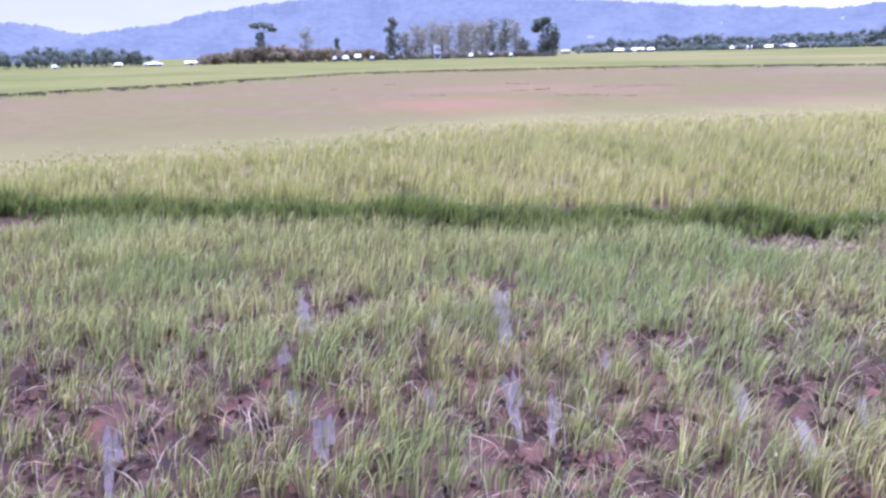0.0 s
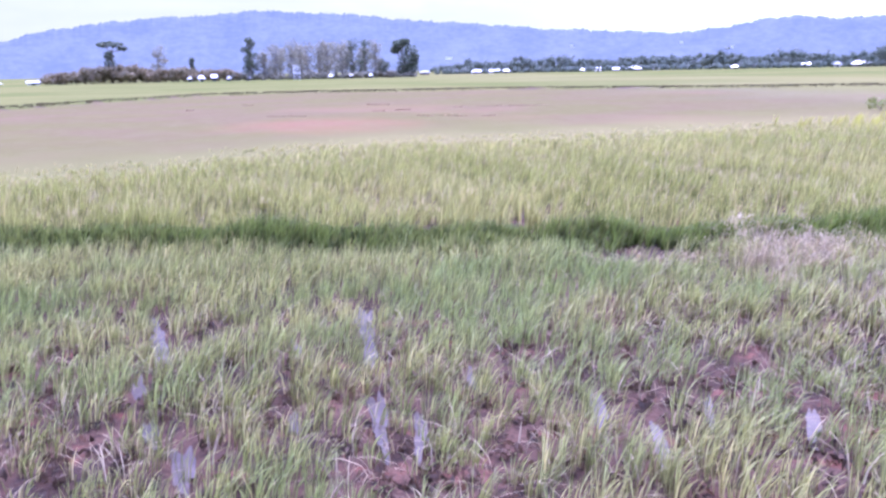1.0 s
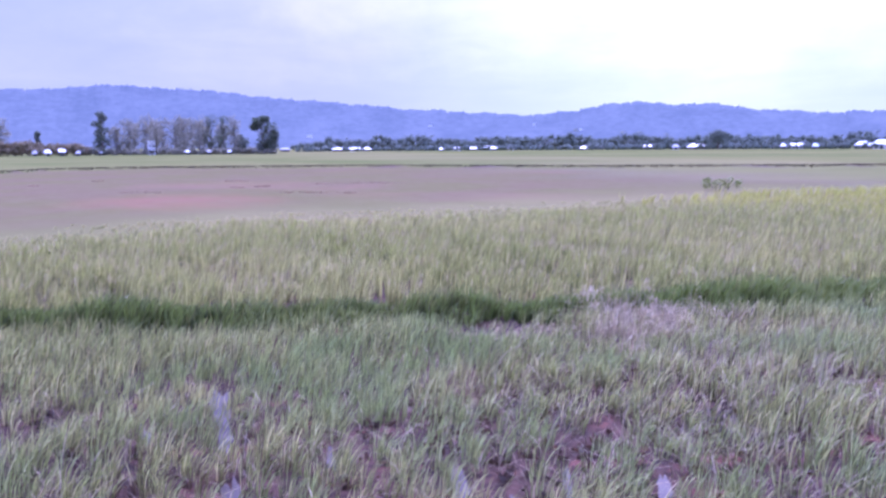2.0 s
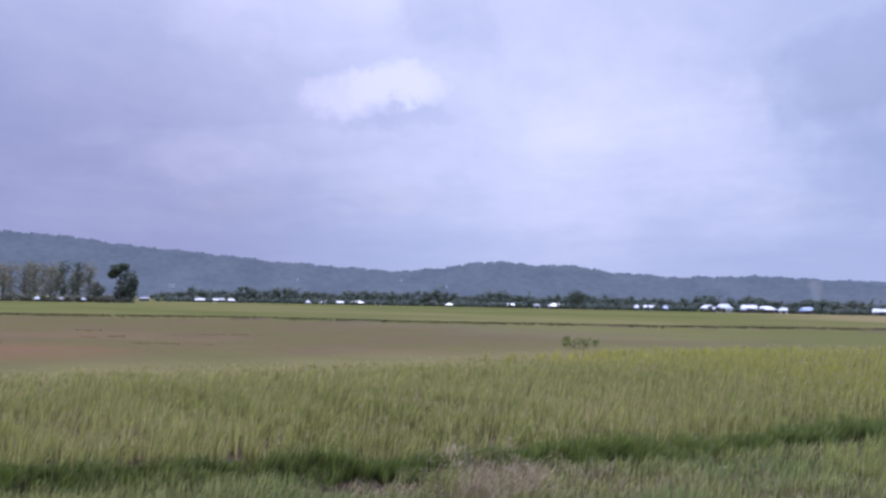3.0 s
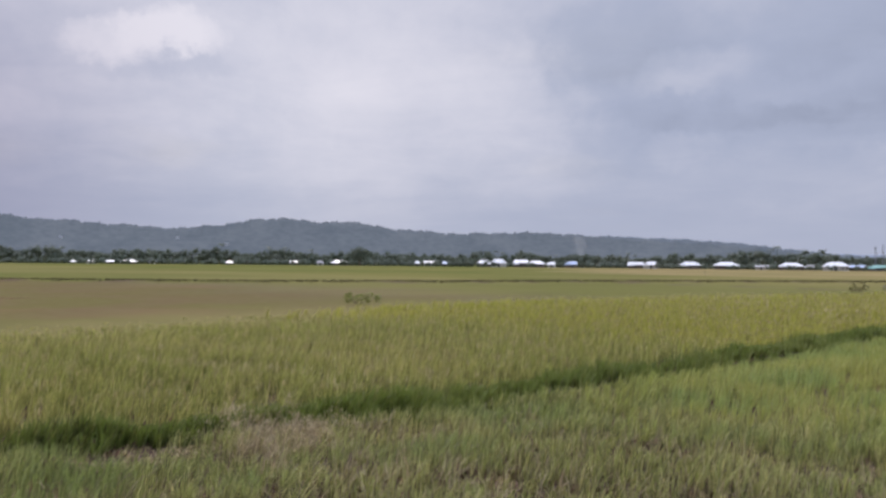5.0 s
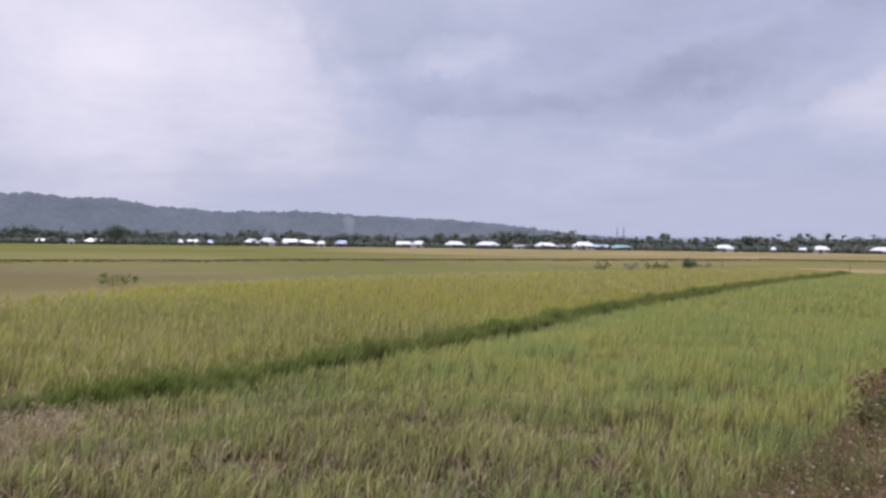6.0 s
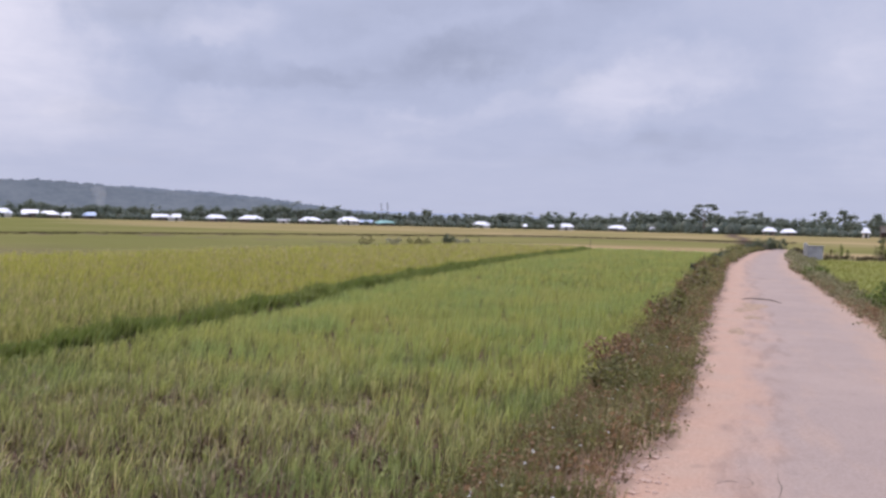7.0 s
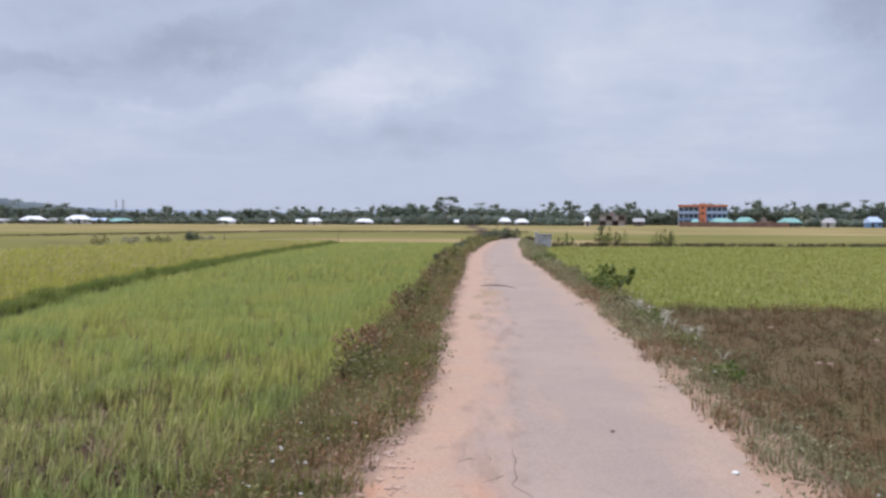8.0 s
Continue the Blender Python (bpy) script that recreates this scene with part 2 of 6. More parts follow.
def road_material():
    """Worn asphalt under pink dust, sandy towards its edges."""
    mat, n = material("dusty_asphalt")
    side = n.tree.nodes.new("ShaderNodeAttribute")
    side.attribute_name = "side"
    at = n.tree.nodes.new("ShaderNodeNewGeometry").outputs["Position"]
    along = n.tree.nodes.new("ShaderNodeVectorMath")
    along.operation = "MULTIPLY"
    n.link(at, along.inputs[0])
    along.inputs[1].default_value = (1.0, 0.22, 1.0)
    streak = n.noise(along.outputs[0], 1.9, 5.0, 0.6)
    mid, fine = n.noise(at, 1.6, 5.0, 0.6), n.noise(at, 38.0, 4.0, 0.7)
    blotch = n.noise(at, 0.55, 5.0, 0.62)
    tar = n.mix(n.step(fine, 0.3, 0.7), (0.29, 0.216, 0.182), (0.37, 0.284, 0.243))
    tar = n.mix(n.math("MULTIPLY", n.step(blotch, 0.40, 0.66), 0.55), tar, (0.40, 0.298, 0.245))
    dust = n.mix(n.step(fine, 0.3, 0.7), (0.37, 0.248, 0.182), (0.465, 0.325, 0.248))
    red = n.mix(n.step(fine, 0.3, 0.7), (0.52, 0.21, 0.105), (0.62, 0.29, 0.16))
    wander = n.math("ADD", n.math("MULTIPLY", n.math("SUBTRACT", streak, 0.5), 1.1), n.math("MULTIPLY", n.math("SUBTRACT", mid, 0.5), 0.5))
    offset = n.math("ADD", side.outputs["Fac"], wander)
    left = n.math("SUBTRACT", 1.0, n.step(offset, -0.66, -0.22))
    right = n.step(offset, 0.42, 0.95)
    dusty = n.math("MAXIMUM", n.math("MAXIMUM", left, n.math("MULTIPLY", right, 0.85)), n.math("MULTIPLY", n.step(streak, 0.52, 0.72), 0.5))
    tone = n.mix(dusty, tar, dust)
    # broken seam between the tar and the dusty strip
    seam = n.math("SUBTRACT", 1.0, n.step(n.math("ABSOLUTE", n.math("ADD", offset, 0.34)), 0.06, 0.26))
    worn = n.math("MULTIPLY", n.step(n.noise(along.outputs[0], 4.5, 5.0, 0.7), 0.46, 0.64), 0.4)
    tone = n.mix(n.math("MULTIPLY", seam, worn), tone, (0.165, 0.118, 0.10))
    edge = n.math("SUBTRACT", 1.0, n.step(offset, -0.60, -0.05))
    near = n.math("SUBTRACT", 1.0, n.step(n.add("ShaderNodeSeparateXYZ", Vector=at).outputs[1], 4.9, 5.75))
    tone = n.mix(n.math("MULTIPLY", n.math("MULTIPLY", edge, n.step(mid, 0.3, 0.6)), n.math("ADD", n.math("MULTIPLY", near, 0.8), 0.17)), tone, red)
    # brown soil trodden in along the edge at the corner
    rim = n.math("SUBTRACT", 1.0, n.step(n.math("ADD", side.outputs["Fac"], n.math("MULTIPLY", n.math("SUBTRACT", mid, 0.5), 0.4)), -0.96, -0.80))
    tone = n.mix(n.math("MULTIPLY", rim, 0.75), tone, (0.215, 0.135, 0.095))
    # dark grit and damp spots
    tone = n.mix(n.math("MULTIPLY", n.step(n.noise(at, 5.0, 5.0, 0.7), 0.58, 0.75), 0.35), tone, (0.16, 0.115, 0.10))
    tone = n.mix(n.math("MULTIPLY", n.step(n.noise(at, 70.0, 2.0, 0.6), 0.62, 0.75), 0.4), tone, (0.14, 0.10, 0.085))
    relief = n.add("ShaderNodeBump", Height=n.math("ADD", n.math("MULTIPLY", mid, 0.5), n.math("MULTIPLY", fine, 0.5)), Strength=0.45, Distance=0.02)
    bsdf = n.add("ShaderNodeBsdfPrincipled", Base_Color=tone, Roughness=0.85, Normal=relief.outputs[0])
    bsdf.inputs["Specular IOR Level"].default_value = 0.3
    finish(n, bsdf.outputs[0])
    return mat


def hill_material(name, low, high):
    mat, n = material(name)
    at = n.tree.nodes.new("ShaderNodeNewGeometry").outputs["Position"]
    axes = n.add("ShaderNodeSeparateXYZ", Vector=at).outputs
    round_by = n.math("MULTIPLY", n.math("ARCTAN2", axes[0], axes[1]), 2000.0)
    slope = n.add("ShaderNodeCombineXYZ", X=round_by, Y=n.math("MULTIPLY", axes[2], 1.6)).outputs[0]
    spots = n.math("ADD", n.math("MULTIPLY", n.noise(slope, 0.012, 5.0, 0.6), 0.5), n.math("MULTIPLY", n.noise(slope, 0.06, 4.0, 0.7), 0.5))
    tone = n.mix(n.step(spots, 0.36, 0.64), low, high)
    bsdf = n.add("ShaderNodeBsdfPrincipled", Base_Color=tone, Roughness=1.0)
    bsdf.inputs["Specular IOR Level"].default_value = 0.0
    finish(n, bsdf.outputs[0])
    return mat


def water_material():
    mat, n = material("muddy_water")
    at = n.tree.nodes.new("ShaderNodeNewGeometry").outputs["Position"]
    tone = n.mix(n.step(n.noise(at, 6.0, 4.0), 0.4, 0.6), (0.07, 0.05, 0.045), (0.12, 0.088, 0.078))
    relief = n.add("ShaderNodeBump", Height=n.noise(at, 14.0, 2.0), Strength=0.08, Distance=0.01)
    bsdf = n.add("ShaderNodeBsdfPrincipled", Base_Color=tone, Roughness=0.35, Normal=relief.outputs[0])
    bsdf.inputs["Specular IOR Level"].default_value = 0.3
    finish(n, bsdf.outputs[0])
    return mat


M_GROUND, M_ROAD, M_WATER = ground_material(), road_material(), water_material()
# brown feet, darkened further for the shade between tufts
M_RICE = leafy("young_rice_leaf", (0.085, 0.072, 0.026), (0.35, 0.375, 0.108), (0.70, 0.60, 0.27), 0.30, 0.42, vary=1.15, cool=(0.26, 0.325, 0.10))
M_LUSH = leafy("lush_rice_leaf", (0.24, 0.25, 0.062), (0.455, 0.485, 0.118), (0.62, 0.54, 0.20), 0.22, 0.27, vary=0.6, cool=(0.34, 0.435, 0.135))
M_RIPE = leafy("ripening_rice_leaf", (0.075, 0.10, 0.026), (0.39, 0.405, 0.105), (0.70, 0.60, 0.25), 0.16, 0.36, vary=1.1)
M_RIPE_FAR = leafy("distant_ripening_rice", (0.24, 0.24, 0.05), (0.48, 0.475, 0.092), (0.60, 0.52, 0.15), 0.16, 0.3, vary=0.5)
M_HEAD = leafy("rice_ear", (0.42, 0.36, 0.14), (0.52, 0.43, 0.19), (0.66, 0.54, 0.30), 0.2, 0.35, vary=0.8)
M_PALE = leafy("pale_green_rice_leaf", (0.315, 0.34, 0.086), (0.375, 0.385, 0.102), (0.45, 0.40, 0.13), 0.10, 0.08, vary=0.06)
# one bund grass in two colours, a shaded copy and a lit one
M_DARK = leafy("shaded_bund_grass", (0.045, 0.058, 0.016), (0.13, 0.165, 0.042), (0.25, 0.23, 0.08), 0.5, 0.2)
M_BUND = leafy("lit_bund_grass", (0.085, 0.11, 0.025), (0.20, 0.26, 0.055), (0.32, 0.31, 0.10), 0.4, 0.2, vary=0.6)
M_STRAW_PALE = leafy("pale_straw", (0.26, 0.20, 0.11), (0.49, 0.385, 0.225), (0.65, 0.53, 0.33), 0.8, 0.4)
M_STRAW = leafy("dry_straw", (0.20, 0.145, 0.08), (0.39, 0.305, 0.175), (0.52, 0.42, 0.27), 0.8, 0.4)
M_MUCK = leafy("rotting_leaf", (0.035, 0.022, 0.014), (0.085, 0.055, 0.035), (0.24, 0.13, 0.08), 0.8, 0.35)
M_REDWEED = leafy("reddish_weed", (0.095, 0.073, 0.034), (0.168, 0.13, 0.058), (0.31, 0.118, 0.07), 0.35, 0.30, vary=0.4, cool=(0.13, 0.125, 0.05))
M_WEED = leafy("verge_weed", (0.085, 0.078, 0.028), (0.205, 0.20, 0.066), (0.40, 0.31, 0.18), 0.9, 0.12, vary=0.8)
M_WEED_GREY = leafy("dusty_weed", (0.13, 0.12, 0.06), (0.26, 0.255, 0.125), (0.42, 0.34, 0.22), 0.9, 0.15, vary=0.8)
M_WEED_BROWN = leafy("withered_weed", (0.125, 0.078, 0.038), (0.275, 0.168, 0.084), (0.44, 0.28, 0.17), 0.9, 0.2, vary=0.7)
M_FAR_BUND = leafy("dry_bund_grass", (0.07, 0.058, 0.03), (0.135, 0.11, 0.055), (0.21, 0.17, 0.085), 0.2, 0.3, vary=0.4)
M_WHITE_GRASS = leafy("whitish_grass", (0.30, 0.26, 0.17), (0.66, 0.61, 0.50), (0.80, 0.76, 0.66), 0.9, 0.4)
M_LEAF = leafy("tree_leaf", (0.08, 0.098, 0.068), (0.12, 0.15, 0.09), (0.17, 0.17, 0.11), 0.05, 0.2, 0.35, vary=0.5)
# leaf colour lightened towards grey for the haze over the far grove
M_LEAF_DRY = leafy("hazed_thin_leaf", (0.225, 0.225, 0.175), (0.285, 0.28, 0.205), (0.36, 0.325, 0.24), 0.08, 0.3, 0.5, vary=0.6)
M_HEDGE = leafy("hedge_leaf", (0.19, 0.165, 0.09), (0.26, 0.215, 0.12), (0.33, 0.24, 0.14), 0.08, 0.3, 0.4, vary=0.5)
# distance haze is mixed into this greyed, even leaf colour
M_WOOD = leafy("hazed_wood_leaf", (0.135, 0.165, 0.125), (0.155, 0.19, 0.136), (0.18, 0.195, 0.145), 0.03, 0.2, 0.35, vary=0.25)
M_SHRUB = leafy("shrub_leaf", (0.06, 0.09, 0.02), (0.13, 0.185, 0.04), (0.24, 0.24, 0.07), 1.2, 0.2)
M_BARK = plain("bark", (0.16, 0.125, 0.095), 0.9, vary=0.35, scale=5, bump=0.6)
M_TIN = plain("white_tin_roof", (0.86, 0.86, 0.88), 0.35, vary=0.08, scale=0.5)
M_TIN_BLUE = plain("pale_blue_roof", (0.45, 0.56, 0.74), 0.45, vary=0.12, scale=0.6)
M_TIN_TEAL = plain("teal_roof", (0.20, 0.42, 0.38), 0.5, vary=0.15, scale=0.6)
M_WALL = plain("pale_plaster", (0.55, 0.52, 0.50), 0.85, vary=0.2, scale=0.7)
# wall colour darkened as if in shade below the roofs
M_WALL_DARK = plain("shaded_brick_wall", (0.16, 0.12, 0.11), 0.9, vary=0.25, scale=0.8)
M_BRICK = plain("red_brown_brick", (0.24, 0.135, 0.105), 0.9, vary=0.35, scale=0.6)
M_BARE = plain("bare_brick_and_concrete", (0.33, 0.25, 0.22), 0.9, vary=0.35, scale=0.8)
M_WALL_BLUE = plain("blue_plaster", (0.20, 0.34, 0.56), 0.8, vary=0.15, scale=0.5)
M_ORANGE = plain("orange_paint", (0.72, 0.22, 0.11), 0.7, vary=0.12, scale=0.5)
M_OPENING = plain("dark_window", (0.05, 0.055, 0.065), 0.3, vary=0.2)
M_CONCRETE = plain("weathered_concrete", (0.42, 0.41, 0.42), 0.9, vary=0.25, scale=2.5)
M_STEEL = plain("galvanised_steel", (0.35, 0.36, 0.40), 0.5, 0.6, vary=0.15)
# distance haze is mixed into the hill colours, paler for farther ridges
M_HILL = hill_material("haze_blue_forest", (0.106, 0.127, 0.140), (0.147, 0.166, 0.176))
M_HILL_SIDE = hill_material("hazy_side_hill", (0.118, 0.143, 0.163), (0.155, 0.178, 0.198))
M_HILL_FAR = hill_material("haze_pale_hill", (0.26, 0.30, 0.37), (0.29, 0.33, 0.40))
M_PAPER = plain("white_litter", (0.75, 0.74, 0.72), 0.8, vary=0.1)
M_SAND = plain("yellow_sand", (0.36, 0.245, 0.165), 0.95, vary=0.2, scale=9, bump=0.5)
M_CHIP = plain("pale_stone_chip", (0.52, 0.355, 0.275), 0.9, vary=0.25, scale=9)
M_PEBBLE = plain("pale_stone", (0.40, 0.265, 0.20), 0.9, vary=0.3, scale=6)


def smoke_material():
    mat, n = material("thin_smoke")
    haze = n.add("ShaderNodeBsdfTranslucent", Color=(0.85, 0.88, 0.92, 1))
    clear = n.add("ShaderNodeBsdfTransparent")
    both = n.add("ShaderNodeMixShader", Fac=0.034)
    n.link(clear.outputs[0], both.inputs[1])
    n.link(haze.outputs[0], both.inputs[2])
    finish(n, both.outputs[0])
    return mat


M_SMOKE = smoke_material()


# ---- builders ----
RNG = np.random.default_rng(7)


def mesh_from(name, verts, tris, mat, **attributes):
    """One mesh from arrays of points and triangles, with a number for each point under each name given."""
    me = bpy.data.meshes.new(name)
    me.vertices.add(len(verts))
    me.vertices.foreach_set("co", np.asarray(verts, np.float32).ravel())
    me.loops.add(len(tris) * 3)
    me.loops.foreach_set("vertex_index", np.asarray(tris, np.int32).ravel())
    me.polygons.add(len(tris))
    me.polygons.foreach_set("loop_start", np.arange(0, len(tris) * 3, 3, dtype=np.int32))
    for key, values in attributes.items():
        values = np.asarray(values, np.float32)
        if values.ndim == 1:
            me.attributes.new(key, "FLOAT", "POINT").data.foreach_set("value", values)
        else:
            me.attributes.new(key, "FLOAT_COLOR", "POINT").data.foreach_set("color", values.ravel())
    me.update(calc_edges=True)
    me.validate()
    if mat:
        me.materials.append(mat)
    return me


def part(name, bm, mat, parent=None, label=""):
    """Links a bmesh as one mesh object under a thing or a part."""
    me = bpy.data.meshes.new(name)
    bm.to_mesh(me)
    bm.free()
    me.materials.append(mat)
    ob = new(name, me)
    ob.parent = parent
    return tagged(ob, label)


def box(bm, x0, x1, y0, y1, z0, z1):
    made = bmesh.ops.create_cube(bm, size=1.0)
    size, mid = Vector((x1 - x0, y1 - y0, z1 - z0)), Vector(((x0 + x1) / 2, (y0 + y1) / 2, (z0 + z1) / 2))
    for v in made["verts"]:
        v.co = Vector((v.co.x * size.x, v.co.y * size.y, v.co.z * size.z)) + mid
    return bm


def smooth(x, a, b):
    t = np.clip((np.asarray(x, float) - a) / (b - a), 0, 1)
    return t * t * (3 - 2 * t)


def waves(x, y, size, seed):
    """A soft random height between 0 and 1 with bumps about that many metres wide."""
    r = np.random.default_rng(seed)
    total = 0
    for k in range(7):
        a, p = r.uniform(0, 2 * np.pi), r.uniform(0, 2 * np.pi)
        f = 2 * np.pi / size * r.uniform(0.5, 1.6)
        total = total + np.sin((x * np.cos(a) + y * np.sin(a)) * f + p)
    return 1 / (1 + np.exp(-total * 0.75))


# ---- the plan: road on a low embankment, paddies on both sides ----
FIELD = -0.55
ROAD_Y = [-60, 0, 5.2, 10, 17, 28, 35.5, 41, 46, 60, 68, 76]
ROAD_L = [-3.5, -1.0, -0.66, -0.30, -0.15, 0.10, 0.26, 0.45, 0.75, 1.75, 2.40, 3.6]
ROAD_R = [-1.0, 1.65, 1.95, 2.28, 2.56, 2.82, 2.90, 2.96, 3.30, 4.10, 4.75, 6.2]
BUND_Y = [-40, -5.6, -2.3, 0.0, 2.8, 4.0, 5.6, 7.2, 10.8, 14.4, 18, 22.5, 30.6, 40.5, 54, 64, 70, 80]
BUND_X = [-20, -12.8, -11.8, -11.3, -10.85, -10.15, -10.05, -9.95, -10.1, -10.2, -10.4, -10.85, -11.35, -11.8, -11.8, -11.4, -11.3, -11.3]
RIPE_Y = [-10, -7.2, -4.7, -2.1, 1.0, 6.6, 13, 18.5, 30, 52, 76, 80]
RIPE_X = [-17.0, -18.6, -19.6, -21.4, -24.6, -25.0, -25.6, -27.2, -29.9, -25, -21.5, -21.0]
FAR_Y = [-160, -60, -28, -21, -9.8, 0.6, 21, 40, 60, 76, 91, 143, 150]
FAR_X = [-20, -45, -56, -68, -94, -96, -92, -77, -68, -65, -59, -35, -30]


# wet furrows between the rows: x from, x to, y at both ends, width
FURROWS = [(-8.35, -6.9, -1.60, -1.30, 0.11), (-8.5, -6.6, 0.37, 0.32, 0.12), (-6.1, -5.0, 0.30, 0.26, 0.09), (-5.8, -5.0, 1.86, 1.65, 0.09), (-5.15, -4.4, 2.05, 1.80, 0.08), (-5.4, -4.7, -0.97, -0.88, 0.11),
           (-5.9, -5.4, -1.25, -1.15, 0.08), (-5.65, -4.9, 0.57, 0.46, 0.07), (-7.5, -6.9, -0.32, -0.23, 0.07), (-6.75, -6.2, -1.47, -1.36, 0.08), (-7.8, -7.4, -0.97, -0.91, 0.06), (-5.2, -4.6, 3.18, 2.83, 0.08),
           (-5.5, -4.95, 2.58, 2.33, 0.08), (-5.8, -5.4, -0.29, -0.28, 0.07), (-6.45, -5.95, 1.06, 0.99, 0.06), (-5.3, -4.4, -2.3, -2.0, 0.09)]


def furrow_mid(x, furrow):
    x0, x1, y0, y1, w = furrow
    return y0 + (y1 - y0) * np.clip((x - x0) / (x1 - x0), 0, 1)


def road_left(y):
    return np.interp(y, ROAD_Y, ROAD_L) - 0.18 + 0.16 * waves(np.asarray(y) * 1.0, np.asarray(y) * 0.3, 1.3, 12) + 0.10 * waves(np.asarray(y) * 1.0, np.asarray(y) * 0.3, 0.4, 13)


def road_right(y):
    return np.interp(y, ROAD_Y, ROAD_R) + 0.16 - 0.14 * waves(np.asarray(y) * 1.0, np.asarray(y) * 0.3, 1.1, 16) - 0.10 * waves(np.asarray(y) * 1.0, np.asarray(y) * 0.3, 0.45, 17)


def beside_road(x, y):
    """Metres outside the road's edge: to the left and to the right (below 0: on it or across)."""
    return np.interp(y, ROAD_Y, ROAD_L) - x, x - np.interp(y, ROAD_Y, ROAD_R)


def height(x, y):
    """The ground's height."""
    x, y = np.asarray(x, float), np.asarray(y, float)
    left, right = beside_road(x, y)
    out = np.maximum(left, right)
    end = 1 - smooth(y, 78, 92)
    bank = (1 - smooth(out, 0.35, 1.55)) * end
    z = FIELD + (0.0 - FIELD) * bank
    near = smooth(np.hypot(x, y), 120, 40)
    z = z + near * (1 - bank) * 0.05 * (waves(x, y, 1.4, 3) - 0.5)
    for furrow in FURROWS:
        x0, x1, w = furrow[0], furrow[1], furrow[4]
        z = z - 0.07 * np.exp(-(((y - furrow_mid(x, furrow)) / (0.75 * w)) ** 4)) * smooth(x, x0 - 0.2, x0 + 0.1) * (1 - smooth(x, x1 - 0.1, x1 + 0.2))
    ridge = np.exp(-((x - np.interp(y, BUND_Y, BUND_X)) / 0.28) ** 2) * (y < 78) * (y > -12)
    z = z + 0.14 * ridge
    ridge = np.exp(-((y - np.interp(x, [4, 10, 40, 120], [71.0, 72.5, 75, 84])) / 0.5) ** 2) * (x > 4)
    z = z + 0.22 * ridge
    ridge = np.exp(-((x - np.interp(y, FAR_Y, FAR_X)) / 0.8) ** 2) * (y < 145) * (y > -100)
    z = z + 0.25 * ridge
    ridge = np.exp(-((y - 150 - 0.12 * x) / 1.0) ** 2) * (x > -34) * (x < 12)
    return z + 0.25 * ridge


def zones(x, y):
    """Masks at a place: stubble, far crop, embankment earth, ripe tan crop."""
    left, right = beside_road(x, y)
    far_line = np.interp(y, FAR_Y, FAR_X)
    wob = 1.2 * (waves(x, y, 6, 11) - 0.5)
    stub = smooth(np.interp(y, RIPE_Y, RIPE_X) + 2 * wob + 4.0 - x, -2.5, 2.5) * (y < 80) * (left > 0)
    crop = np.maximum(smooth(far_line - x, -0.4, 0.4), smooth(y, 79, 83))
    crop = np.where(left > 0, crop, smooth(y, 21.8, 22.2) * (right > 0.8))
    stub = np.maximum(stub, 0.55 * smooth(right, 0.9, 1.4) * (y < 22) * (y > -60))
    pale = (smooth(y, 80, 83) * (1 - smooth(y, 101, 108)) * smooth(x, -27, -14) * (1 - smooth(x, 2, 6)))
    pale = np.maximum(pale, 0.8 * smooth(y, 73.5, 76) * (1 - smooth(y, 96, 104)) * smooth(x, 6.5, 8) * (1 - smooth(x, 17, 21)))
    turn = smooth(y + 8 * (waves(x, y, 14, 18) - 0.5), 22, 52) * (left > 0)
    crop = np.maximum(crop, turn * stub)
    dry = 0.15 * turn * stub
    stub = stub * (1 - turn)
    heading = np.degrees(np.arctan2(-x, y))
    ripe = smooth(heading + 6 * (waves(x, y, 60, 13) - 0.5), 46, 36) * smooth(heading, -60, -34) * (y > 76) * (0.35 + 0.5 * waves(x, y, 45, 14)) * (0.3 + 0.7 * smooth(y, 138, 156))
    ripe = np.maximum(np.maximum(ripe, pale), dry)
    # ochre stalks where the standing crop thins out into the stubble
    thin = np.exp(-((np.interp(y, RIPE_Y, RIPE_X) + 2 * wob - x - 2.0) / 6.5) ** 2) * (y < 60) * (left > 0) * (1 - crop)
    crop, ripe = crop + 0.85 * thin, np.maximum(ripe, 0.22 * thin)
    earth = (1 - smooth(np.maximum(left, right) + 0.35 * (waves(x, y, 0.7, 15) - 0.5), 0.30, 0.80)) * (y < 85)
    # bare mud along the bunds, also drawing the crop's shadowed edge dark
    line = np.exp(-((x - np.interp(y, FAR_Y, FAR_X) - 0.5) / 0.7) ** 2) * (y < 145) * (y > -100)
    line = np.maximum(line, np.exp(-((y - 149 - 0.12 * x) / 1.2) ** 2) * (x > -34) * (x < 12))
    line = np.maximum(line, np.exp(-((y - np.interp(x, [4, 10, 40, 120], [70.6, 72.1, 74.6, 83.6])) / 0.5) ** 2) * (x > 5))
    return stub * (1 - line), np.maximum(crop, pale) * (1 - line), earth, ripe


